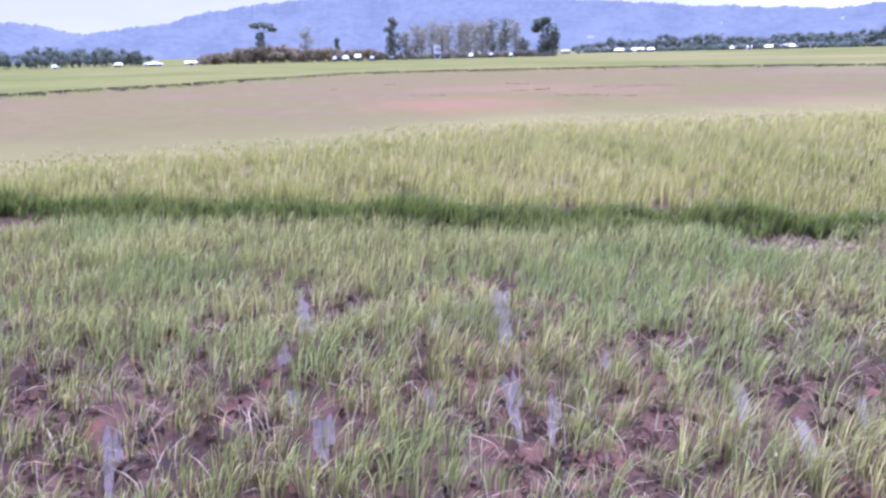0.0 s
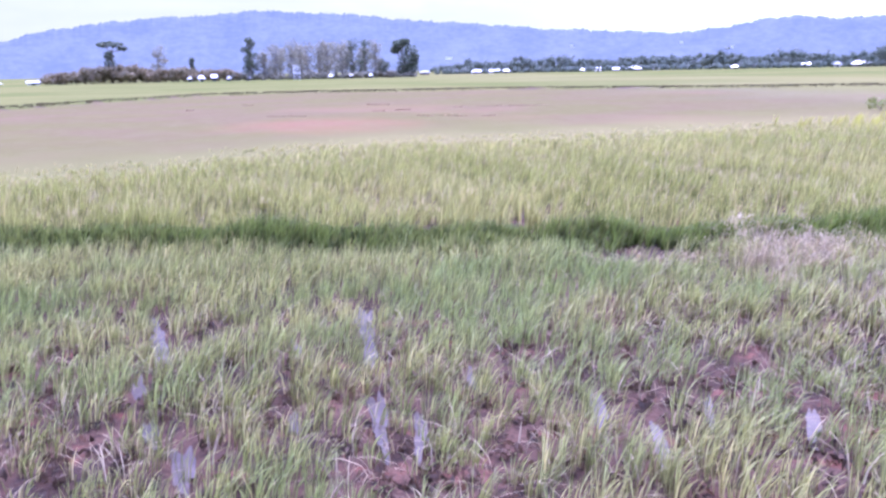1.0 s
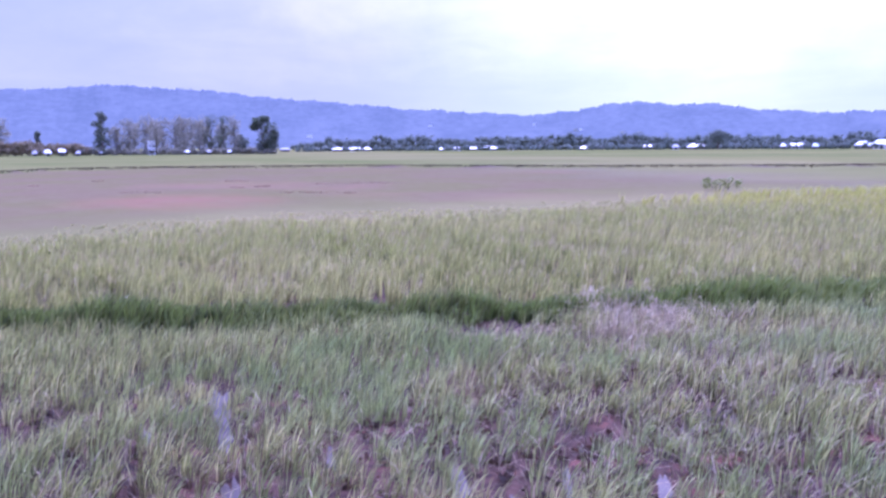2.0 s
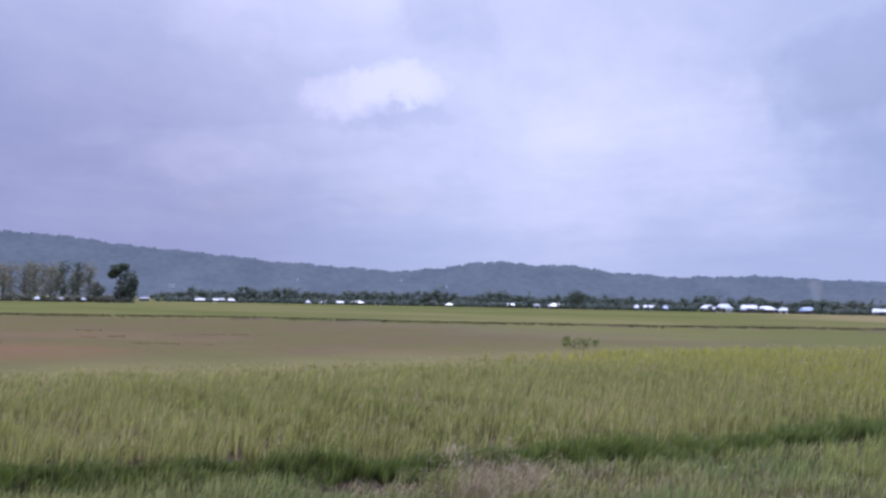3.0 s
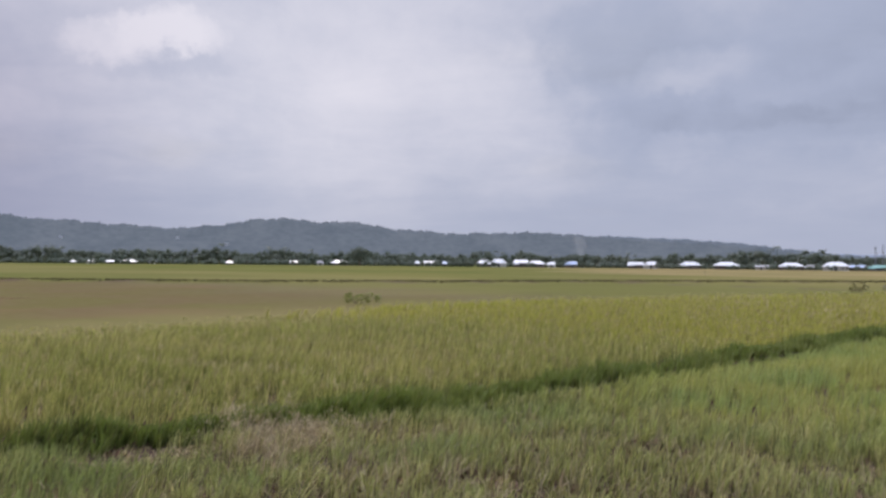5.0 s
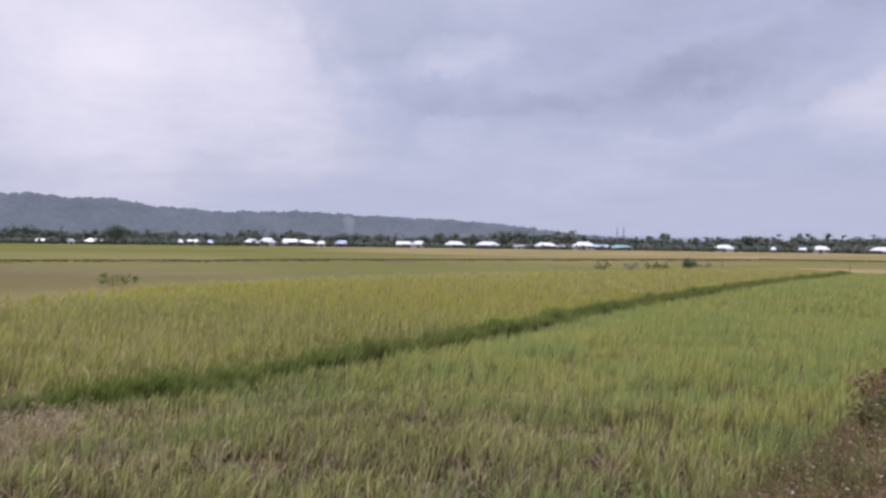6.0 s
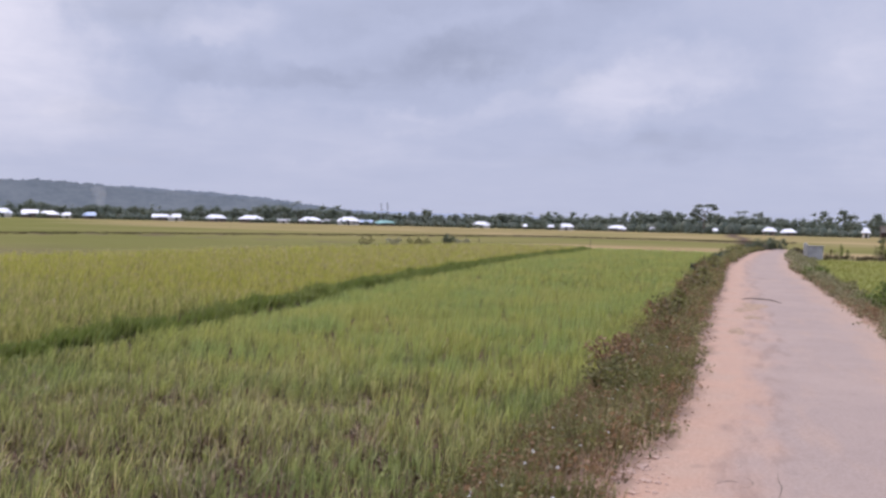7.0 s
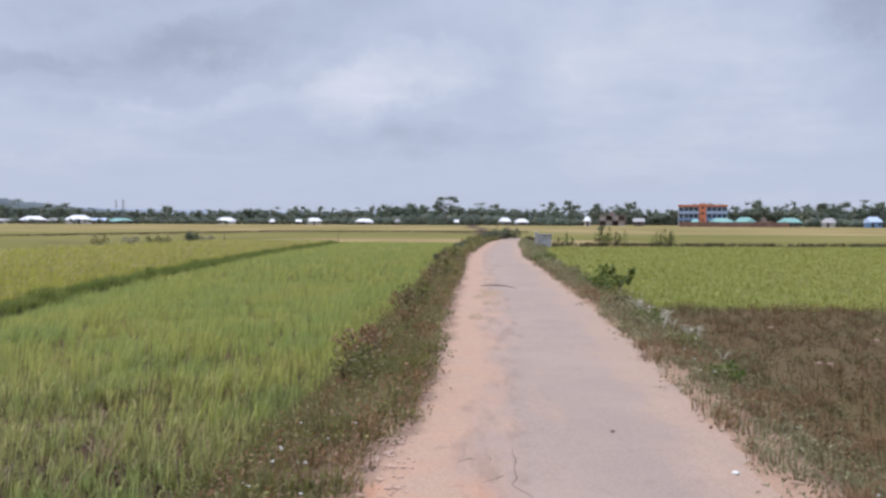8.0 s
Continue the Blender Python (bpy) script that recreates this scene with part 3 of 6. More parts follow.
def ground_sheet():
    rings = np.concatenate([[0.0], np.geomspace(0.5, 4600, 230)])
    turns = np.radians(np.concatenate([np.arange(-34, 122, 0.65), np.arange(122, 326, 4.0)]))
    n = len(turns)
    a, r = np.meshgrid(turns, rings[1:])
    x, y = -np.sin(a) * r, np.cos(a) * r
    x, y = np.r_[0.0, x.ravel()], np.r_[0.0, y.ravel()]
    z = height(x, y)
    stub, crop, earth, ripe = zones(x, y)
    k = np.arange(n)
    tris = [np.stack([np.zeros(n, int), 1 + k, 1 + (k + 1) % n], 1)]
    i = np.arange(len(rings) - 2)[:, None] * n
    p, q = 1 + i + k, 1 + i + (k + 1) % n
    tris += [np.stack([p.ravel(), (p + n).ravel(), (q + n).ravel()], 1), np.stack([p.ravel(), (q + n).ravel(), q.ravel()], 1)]
    me = mesh_from("ground", np.stack([x, y, z], 1), np.concatenate(tris), M_GROUND, zone=np.stack([stub, crop, earth, ripe], 1))
    me.polygons.foreach_set("use_smooth", np.ones(len(me.polygons), bool))
    tagged(new("ground", me), "flat muddy paddy ground with stubble and far crops", "ground", kind="structure")


def road_sheet():
    y = np.concatenate([np.arange(-30, 30, 0.15), np.arange(30, 78, 0.4)])
    s = np.linspace(-1, 1, 25)
    yy, ss = np.meshgrid(y, s, indexing="ij")
    x = road_left(yy) + (road_right(yy) - road_left(yy)) * (ss + 1) / 2
    z = 0.030 * (1 - ss**2) + 0.004 + 0.010 * (waves(x, yy, 0.9, 5) - 0.5) * (1 - ss**4) + height(x, yy)
    m = len(s)
    i = (np.arange(len(y) - 1)[:, None] * m + np.arange(m - 1)).ravel()
    tris = np.concatenate([np.stack([i, i + 1, i + m + 1], 1), np.stack([i, i + m + 1, i + m], 1)])
    me = mesh_from("road", np.stack([x.ravel(), yy.ravel(), z.ravel()], 1), tris, M_ROAD, side=ss.ravel())
    me.polygons.foreach_set("use_smooth", np.ones(len(me.polygons), bool))
    tagged(new("road", me), "narrow worn asphalt lane under pink dust", "road", kind="structure")


ground_sheet()
road_sheet()


# ---- hills on the horizon ----
def hills(name, label, mat, distance, headings, tilts, rough, seed):
    """A wooded ridge along the horizon: its crest by heading and height angle."""
    a = np.arange(headings[0], headings[-1], 0.12)
    crest = np.interp(a, headings, tilts)
    r = np.random.default_rng(seed)
    bumps = sum(np.sin(a * f + r.uniform(0, 6)) * w for f, w in ((1.7, 0.02), (3.9, 0.025), (9.0, 0.02), (17.0, 0.018), (31.0, 0.02)))
    fringe = bumps * rough + r.normal(0, 0.014, len(a)) * rough
    rows = []
    steps = np.linspace(0, 1, 12)
    for k, (deep, share) in enumerate([*zip(1 + 0.5 * steps, steps), (1.62, 0.8)]):
        d = distance * deep
        z = 1.7 + d * np.tan(np.radians(np.maximum(crest + fringe * share**6, 0.02))) * share - (3 if k == 0 else 0)
        rows.append(np.stack([-np.sin(np.radians(a)) * d, np.cos(np.radians(a)) * d, z], 1))
    n = len(a)
    i = (np.arange(len(rows) - 1)[:, None] * n + np.arange(n - 1)).ravel()
    tris = np.concatenate([np.stack([i, i + n, i + n + 1], 1), np.stack([i, i + n + 1, i + 1], 1)])
    me = mesh_from(name, np.concatenate(rows), tris, mat)
    me.polygons.foreach_set("use_smooth", np.ones(len(me.polygons), bool))
    tagged(new(name, me), label, "hills", kind="structure")


HILL_AT = [19, 22, 24, 25.7, 28, 30.5, 34, 36.5, 38.8, 40.3, 43.4, 47.4, 51.5, 54.8, 57.1, 58.8, 60.7, 62.4, 65.4, 68, 71.5, 73.7, 76.4, 80, 83.8, 85.2, 88.6, 90.4, 92.5, 94.4, 98.6, 101.6, 104.7, 107.2, 112.2, 114.4, 118, 130]
HILL_UP = [0.05, 0.30, 0.50, 0.68, 0.98, 1.24, 1.45, 1.58, 1.74, 1.91, 1.99, 1.86, 2.12, 2.60, 2.50, 2.78, 2.62, 2.32, 1.97, 2.06, 2.30, 2.38, 2.65, 2.95, 3.2, 3.46, 3.66, 3.72, 3.88, 3.62, 3.42, 3.12, 2.68, 2.05, 1.50, 2.15, 2.35, 0.8]
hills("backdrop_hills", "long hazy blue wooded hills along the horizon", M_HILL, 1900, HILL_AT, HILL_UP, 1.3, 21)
SIDE_AT, SIDE_UP = [19, 22, 24, 25.7, 28, 30.5, 34, 38, 43, 48], [0.25, 0.5, 0.68, 0.84, 1.15, 1.42, 1.62, 1.76, 1.6, 0.5]
hills("backdrop_side_hills", "wooded hills paled by haze, running out behind smoke", M_HILL_SIDE, 2500, SIDE_AT, SIDE_UP, 1.0, 8)
hills("backdrop_far_hills", "low hills faint with haze far beyond the trees", M_HILL_FAR, 2900, [-30, -10, 5, 15, 22, 30, 45], [0.35, 0.45, 0.5, 0.55, 0.65, 0.8, 0.6], 0.6, 5)


# ---- crops and weeds ----
def blades(x, y, z, count, tall, wide, spread, droop, wind=(0.05, 0.30), segs=2):
    """Leaves in tufts at the given feet: points, triangles, and how far up each point is."""
    n = len(x)
    tall = np.broadcast_to(tall, n)
    m = n * count
    foot = np.repeat(np.stack([x, y, z], 1), count, 0)
    long = np.repeat(tall, count) * RNG.uniform(0.65, 1.12, m)
    turn = RNG.uniform(0, 2 * np.pi, m)
    out = np.stack([np.cos(turn), np.sin(turn)], 1)
    foot[:, :2] += out * (RNG.uniform(0, 1, m) ** 0.5 * spread)[:, None]
    bend = RNG.uniform(0.25, 1.0, m) * droop
    reach = out * bend[:, None] + np.asarray(wind) * RNG.uniform(0.4, 1.3, m)[:, None]
    face = turn + RNG.uniform(-0.8, 0.8, m) + np.pi / 2
    across = np.stack([np.cos(face), np.sin(face), np.zeros(m)], 1) * (wide * RNG.uniform(0.7, 1.2, m) / 2)[:, None]
    points, rise = [], []
    for k in range(segs + 1):
        t = k / segs
        p = foot.copy()
        p[:, :2] += reach * (long * t**1.7)[:, None]
        p[:, 2] += long * (t - 0.22 * t**3 * np.minimum(1.5, np.hypot(reach[:, 0], reach[:, 1]) * 2)) - (0.03 if k == 0 else 0)
        if k < segs:
            w = across * (1 - 0.35 * t)
            points += [p - w, p + w]
            rise += [t, t]
        else:
            points.append(p)
            rise.append(1.0)
    per = len(points)
    verts = np.stack(points, 1).reshape(-1, 3)
    base = (np.arange(m) * per)[:, None]
    shape = []
    for k in range(segs - 1):
        a = 2 * k
        shape += [[a, a + 1, a + 3], [a, a + 3, a + 2]]
    a = 2 * (segs - 1)
    shape.append([a, a + 1, a + 2])
    tris = (base[:, :, None] + np.array(shape)[None]).reshape(-1, 3)
    return verts, tris, np.tile(np.array(rise), m)


def leaves(x, y, z, count, tall, size, spread):
    """Low leafy weeds: small folded leaves in loose heaps at the given feet."""
    n = len(x)
    m = n * count
    tall = np.repeat(np.broadcast_to(tall, n), count)
    spread = np.repeat(np.broadcast_to(spread, n), count)
    foot = np.repeat(np.stack([x, y, z], 1), count, 0)
    turn, up = RNG.uniform(0, 2 * np.pi, m), RNG.uniform(0.02, 1, m)
    away = RNG.uniform(0, 1, m) ** 0.5 * spread * (1.05 - 0.55 * up)
    mid = foot + np.stack([np.cos(turn) * away, np.sin(turn) * away, up * tall], 1)
    a = RNG.normal(0, 1, (m, 3))
    a /= np.linalg.norm(a, axis=1)[:, None]
    b = np.cross(a, RNG.normal(0, 1, (m, 3)))
    b /= np.linalg.norm(b, axis=1)[:, None]
    s = (size * RNG.uniform(0.5, 1.3, m))[:, None]
    verts = np.stack([mid - a * s, mid + b * s * 0.45, mid + a * s, mid - b * s * 0.45], 1).reshape(-1, 3)
    base = (np.arange(m) * 4)[:, None, None]
    tris = (base + np.array([[0, 1, 2], [0, 2, 3]])[None]).reshape(-1, 3)
    return verts, tris, np.repeat(up, 4)


def joined(pieces):
    verts, tris, rise, at = [], [], [], 0
    for v, t, r in pieces:
        verts.append(v), tris.append(t + at), rise.append(r)
        at += len(v)
    return np.concatenate(verts), np.concatenate(tris), np.concatenate(rise)


def stuff(name, label, category, mat, *pieces):
    v, t, r = joined(pieces)
    return tagged(new(name, mesh_from(name, v, t, mat, rise=r)), label, category, kind="stuff")


def scatter(x0, x1, y0, y1, per_metre, keep):
    """Random feet in a rectangle, of which keep(x, y) tells the share that stays."""
    n = int((x1 - x0) * (y1 - y0) * per_metre)
    x, y = RNG.uniform(x0, x1, n), RNG.uniform(y0, y1, n)
    on = RNG.uniform(0, 1, n) < keep(x, y)
    return x[on], y[on], height(x[on], y[on])


def rows_of(x0, x1, y0, y1, along, between, keep, loose=0.35):
    """Feet planted in rows that run along x."""
    x, y = np.meshgrid(np.arange(x0, x1, along), np.arange(y0, y1, between))
    x = x.ravel() + RNG.normal(0, along * loose, x.size)
    y = y.ravel() + RNG.normal(0, between * loose, y.size)
    on = RNG.uniform(0, 1, x.size) < keep(x, y)
    return x[on], y[on], height(x[on], y[on])


def in_furrow(x, y):
    hit = np.zeros(np.shape(x), bool)
    for furrow in FURROWS:
        hit |= (x > furrow[0] - 0.05) & (x < furrow[1] + 0.05) & (np.abs(y - furrow_mid(x, furrow)) < furrow[4] * 0.95)
    return hit


def dry_patch(x, y):
    """The flattened straw by the bund, thinning out towards the road."""
    out = np.hypot((x + 9.35) / 1.25, (y - 5.57) / 1.25) + 0.9 * (waves(x, y, 0.9, 19) - 0.5)
    tail = np.hypot((x + 7.45) / 1.6, (y - 4.87) / 1.5) + 1.2 * (waves(x, y, 0.8, 20) - 0.5)
    rim = np.hypot((x + 9.4) / 0.55, (y - 3.87) / 0.75) + 0.5 * (waves(x, y, 0.5, 24) - 0.5)
    return np.maximum(np.maximum(1 - smooth(out, 0.5, 1.0), 0.9 * (1 - smooth(rim, 0.75, 1.05))), 0.20 * (1 - smooth(tail, 0.5, 1.1)))


def in_bare_patch(x, y):
    return np.hypot((x + 9.5) / 0.45, (y - 3.77) / 0.62) < 1.0


def near_field(x, y):
    """How full the near paddy stands: thin and patchy towards the road, gaps where it is wet."""
    left, _ = beside_road(x, y)
    bund = np.interp(y, BUND_Y, BUND_X)
    gap = 0.46 * smooth(y, 5, 12)
    full = smooth(left, 1.15, 1.7) * smooth(x - bund - gap, 0.25, 0.45)
    gaps = smooth(waves(x * 0.45, y * 1.9, 0.9, 31), 0.12, 0.55)
    bare = smooth(x, -7.6, -5.6) * smooth(np.abs(y + 0.2), 8.0, 3.0)
    full = full * (1 - 0.68 * bare * (1 - gaps) - 0.10 * bare) * (0.45 + 0.55 * np.maximum(smooth(waves(x * 0.8, y, 0.5, 37), 0.2, 0.6), smooth(-x, 7.0, 8.5)))
    full = np.where(in_furrow(x, y) | in_bare_patch(x, y), 0.22, full)
    return full * (1 - 0.7 * dry_patch(x, y))


def ripe_field(x, y):
    bund, edge = np.interp(y, BUND_Y, BUND_X), np.interp(y, RIPE_Y, RIPE_X)
    return smooth(bund - x, 0.22, 0.45) * smooth(x - edge + 3.0 * (waves(x, y, 3.5, 97) - 0.5), -5.5, 5.0) * (y < 79.5)


def at_edge(x, y):
    """The ripening rice stands lower towards the stubble."""
    return 0.16 + 0.84 * smooth(x - np.interp(y, RIPE_Y, RIPE_X), -4.5, 6.0)


def far_line(offset, y0, y1, per_metre):
    y = RNG.uniform(y0, y1, int((y1 - y0) * per_metre))
    x = np.interp(y, FAR_Y, FAR_X) + RNG.normal(0, 0.35, len(y)) + offset
    return x, y, height(x, y)


def tall_of(x, low, high, seed, y):
    return low + (high - low) * waves(x, y, 2.2, seed)


x, y, z = rows_of(-11.5, -1.0, -7.5, 16.0, 0.115, 0.15, lambda x, y: near_field(x, y) * (1 - smooth(y + 2 * (waves(x, y, 4, 55) - 0.5), 9, 15)))
close = (x > -7.5) & (y < 5)
near_rice = blades(x[close], y[close], z[close], 15, tall_of(x, 0.16, 0.34, 41, y)[close], 0.0078, 0.07, 0.5, (0.03, 0.32), segs=3)
back_rice = blades(x[~close], y[~close], z[~close], 12, tall_of(x, 0.18, 0.36, 41, y)[~close], 0.0105, 0.07, 0.5, (0.03, 0.32))
x, y, z = rows_of(-12.0, -1.0, 8.0, 28.0, 0.17, 0.19, lambda x, y: near_field(x, y) * smooth(y + 2 * (waves(x, y, 4, 55) - 0.5), 8, 14))
mid_rice = blades(x, y, z, 10, tall_of(x, 0.30, 0.46, 41, y), 0.014, 0.065, 0.30, (0.04, 0.36))
x, y, z = rows_of(-12.5, 1.0, 28.0, 79.0, 0.26, 0.28, near_field)
far_rice = blades(x, y, z, 7, tall_of(x, 0.30, 0.44, 41, y), 0.03, 0.09, 0.28)
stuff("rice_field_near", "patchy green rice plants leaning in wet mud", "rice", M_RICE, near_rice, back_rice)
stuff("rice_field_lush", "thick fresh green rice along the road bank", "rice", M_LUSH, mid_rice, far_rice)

x, y, z = scatter(-21, -9.5, -10, 13, 30, ripe_field)
ripe_near = blades(x, y, z, 12, tall_of(x, 0.34, 0.60, 43, y) * at_edge(x, y) * RNG.uniform(0.8, 1.15, len(x)), 0.011, 0.05, 0.34, (0.03, 0.20))
x, y, z = scatter(-31, -10, -10, 24, 22, lambda x, y: ripe_field(x, y) * ((y > 13) | (x < -21)) * (1 - smooth(y, 16, 23)))
ripe_mid = blades(x, y, z, 9, tall_of(x, 0.42, 0.58, 43, y) * at_edge(x, y), 0.016, 0.10, 0.32, (0.03, 0.20))
x, y, z = scatter(-31, -10, 15, 80, 10, lambda x, y: ripe_field(x, y) * smooth(y, 15, 22))
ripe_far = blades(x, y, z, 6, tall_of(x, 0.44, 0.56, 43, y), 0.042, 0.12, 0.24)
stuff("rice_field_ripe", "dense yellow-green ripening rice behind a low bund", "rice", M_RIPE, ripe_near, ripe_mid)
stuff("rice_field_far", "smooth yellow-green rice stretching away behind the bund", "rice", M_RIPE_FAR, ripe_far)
x, y, z = scatter(-30, -10, -10, 32, 14, ripe_field)
ears = blades(x, y, z + tall_of(x, 0.27, 0.46, 43, y) * at_edge(x, y) * RNG.uniform(0.85, 1.1, len(x)), 3, 0.12, 0.010, 0.04, 0.9, (0.04, 0.35))
x, y, z = scatter(-31, -10, 32, 80, 8, ripe_field)
ears_far = blades(x, y, z + 0.36, 2, 0.14, 0.024, 0.12, 0.9, (0.04, 0.3))
stuff("rice_ears", "pale yellow drooping rice ears over the field", "rice", M_HEAD, ears, ears_far)

# grass of the bunds in two copies, coloured as shaded and as lit
y = np.concatenate([RNG.uniform(-9, 79, 4600), RNG.uniform(-9, 9, 900)])
x = np.interp(y, BUND_Y, BUND_X) + 0.10 + 0.12 * np.sin(y * 0.9) + RNG.normal(0, 0.20, len(y))
on = ~(in_bare_patch(x, y))
x, y = x[on], y[on]
z = height(x, y)
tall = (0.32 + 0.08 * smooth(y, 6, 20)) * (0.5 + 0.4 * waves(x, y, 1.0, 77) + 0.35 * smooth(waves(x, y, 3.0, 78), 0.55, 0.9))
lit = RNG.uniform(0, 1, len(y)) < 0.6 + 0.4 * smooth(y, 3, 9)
# short dark grass laid where the bund's foot lies in shade
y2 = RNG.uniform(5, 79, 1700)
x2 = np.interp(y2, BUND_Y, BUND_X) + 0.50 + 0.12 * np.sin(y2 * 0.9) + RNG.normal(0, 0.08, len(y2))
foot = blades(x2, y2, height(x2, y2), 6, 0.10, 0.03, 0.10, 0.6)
stuff("bund_grass", "narrow paddy bund's grass in the dark green of its shaded side", "grass", M_DARK, blades(x[~lit], y[~lit], z[~lit], 8, tall[~lit], 0.024, 0.08, 0.45), foot)
stuff("bund_grass_bright", "taller paddy bund grass in the lighter green of its lit side", "grass", M_BUND, blades(x[lit], y[lit], z[lit], 8, tall[lit], 0.024, 0.08, 0.45))
# dark grass rows on far bunds, standing also for the crop's shadowed edge
far = far_line(0.2, -90, 145, 24)
x = RNG.uniform(5.5, 90, 1100)
y = np.interp(x, [4, 10, 40, 120], [71.0, 72.5, 75, 84]) + RNG.normal(0, 0.25, len(x))
x2 = RNG.uniform(-34, 12, 700)
y2 = 150 + 0.12 * x2 + RNG.normal(0, 0.3, len(x2))
# low remains of bunds and clods in the stubble: x, y at both ends, tufts
marks = []
for x0, y0, x1, y1, n in ((-43.3, 5.6, -40.9, 9.0, 34), (-49.7, 3.9, -49.4, 4.6, 12), (-49.8, 5.2, -49.9, 6.2, 16), (-58.9, 4.1, -58.4, 5.8, 22), (-63.1, -4.4, -63.3, -3.3, 14), (-56.8, -7.2, -56.8, -6.8, 12),
                           (-46.0, -2.0, -45.6, 0.4, 16), (-52.5, 9.0, -51.0, 15.0, 40)):
    share = RNG.uniform(0, 1, n)
    x3, y3 = x0 + (x1 - x0) * share + RNG.normal(0, 0.06, n), y0 + (y1 - y0) * share + RNG.normal(0, 0.06, n)
    marks.append(leaves(x3, y3, height(x3, y3), 9, 0.05, 0.035, 0.12))
stuff("stubble_tufts", "small brown tufts left standing in stubble", "stubble", M_WEED_BROWN, *marks)
stuff("far_bund_grass", "dark grass on far paddy bunds", "grass", M_FAR_BUND, blades(*far, 3, 0.11, 0.11, 0.4, 0.4), blades(x, y, height(x, y), 6, 0.30, 0.07, 0.2, 0.4), blades(x2, y2, height(x2, y2), 5, 0.20, 0.12, 0.3, 0.35))

# straw: a flattened heap by the bund and dead leaves in the mud
x, y, z = scatter(-11.0, -5.0, 2.8, 7.8, 58, dry_patch)
heap = blades(x, y, z, 9, tall_of(x, 0.22, 0.46, 29, y) * (0.35 + 0.65 * smooth(y, 4.2, 5.0)), 0.008, 0.07, 0.9, (0.05, 0.3), segs=3)
x, y, z = scatter(-8.5, -3.0, 2.5, 9.0, 9, lambda x, y: near_field(x, y) * waves(x, y, 1.3, 17))
thin = blades(x, y, z, 6, 0.40, 0.008, 0.05, 0.6, (0.05, 0.3), segs=3)
x, y, z = scatter(-9.9, -2.2, -6.5, 9.0, 19, lambda x, y: (0.25 + 0.75 * smooth(x, -8.5, -6.0)) * (beside_road(x, y)[0] > 1.2))
dead = blades(x, y, z, 4, 0.22, 0.008, 0.05, 1.9, (0.0, 0.1), segs=3)
x, y, z = scatter(-9.0, -2.0, -6.5, 9.0, 60, lambda x, y: (0.2 + 0.8 * smooth(x, -8.5, -6.5)) * (beside_road(x, y)[0] > 1.2) * ~in_furrow(x, y))
litter = leaves(x, y, z, 4, 0.05, 0.035, 0.06)
short = blades(x, y, z, 3, 0.09, 0.007, 0.04, 0.7)
x, y, z = scatter(-11.0, -7.5, 4.6, 7.4, 60, lambda x, y: 1 - smooth(np.hypot((x + 9.5) / 1.0, (y - 5.67) / 0.95) + 0.8 * (waves(x, y, 0.5, 47) - 0.5), 0.45, 1.0))
fluff = leaves(x, y, z, 26, 0.14 + 0.26 * waves(x, y, 0.45, 48), 0.016, 0.12)
x, y, z = scatter(-10.2, -8.2, 2.7, 5.3, 75, lambda x, y: np.exp(-((x - np.interp(y, [2.6, 3.1, 3.5, 4.0, 4.7, 5.2], [-9.95, -9.55, -9.25, -9.2, -9.45, -9.65])) / 0.16) ** 2))
debris = leaves(x, y, z, 14, 0.10, 0.028, 0.10)
stuff("mud_litter", "dark rotting leaves and cut stems on mud", "litter", M_MUCK, litter, short)
stuff("straw", "dry straw and dead leaves trampled into mud", "straw", M_STRAW, thin, dead)
stuff("straw_heap", "pale pinkish straw heap flattened by the bund", "straw", M_STRAW_PALE, heap, fluff, debris)

# the paddies across the road
def red_field(x, y):
    _, right = beside_road(x, y)
    return smooth(right, 0.9, 1.6) * (y < 21.9 + 0.4 * (waves(x, y, 1.2, 25) - 0.5)) * (0.75 + 0.25 * waves(x, y, 1.5, 23))


def pale_field(x, y):
    _, right = beside_road(x, y)
    return smooth(right, 0.9, 1.6) * (y > 22.1 + 0.5 * (waves(x, y, 1.5, 26) - 0.5)) * (y < np.interp(x, [4, 10, 40, 120], [71.0, 72.5, 75, 84]) - 0.5) * (x < 0.60 * y)


x, y, z = scatter(2.0, 15.5, 3.5, 22.3, 30, red_field)
stuff("weedy_fallow", "reddish brown weeds on a fallow plot", "weeds", M_REDWEED, leaves(x, y, z, 10, tall_of(x, 0.12, 0.24, 51, y), 0.024, 0.14), blades(x[::2], y[::2], z[::2], 6, tall_of(x[::2], 0.16, 0.30, 51, y[::2]), 0.012, 0.09, 0.5))
x, y, z = scatter(3.5, 46.0, 21.0, 76.0, 9.5, pale_field)
stuff("rice_field_across", "even light green rice across the road", "rice", M_PALE, blades(x, y, z, 6, 0.24, 0.038, 0.19, 0.9))


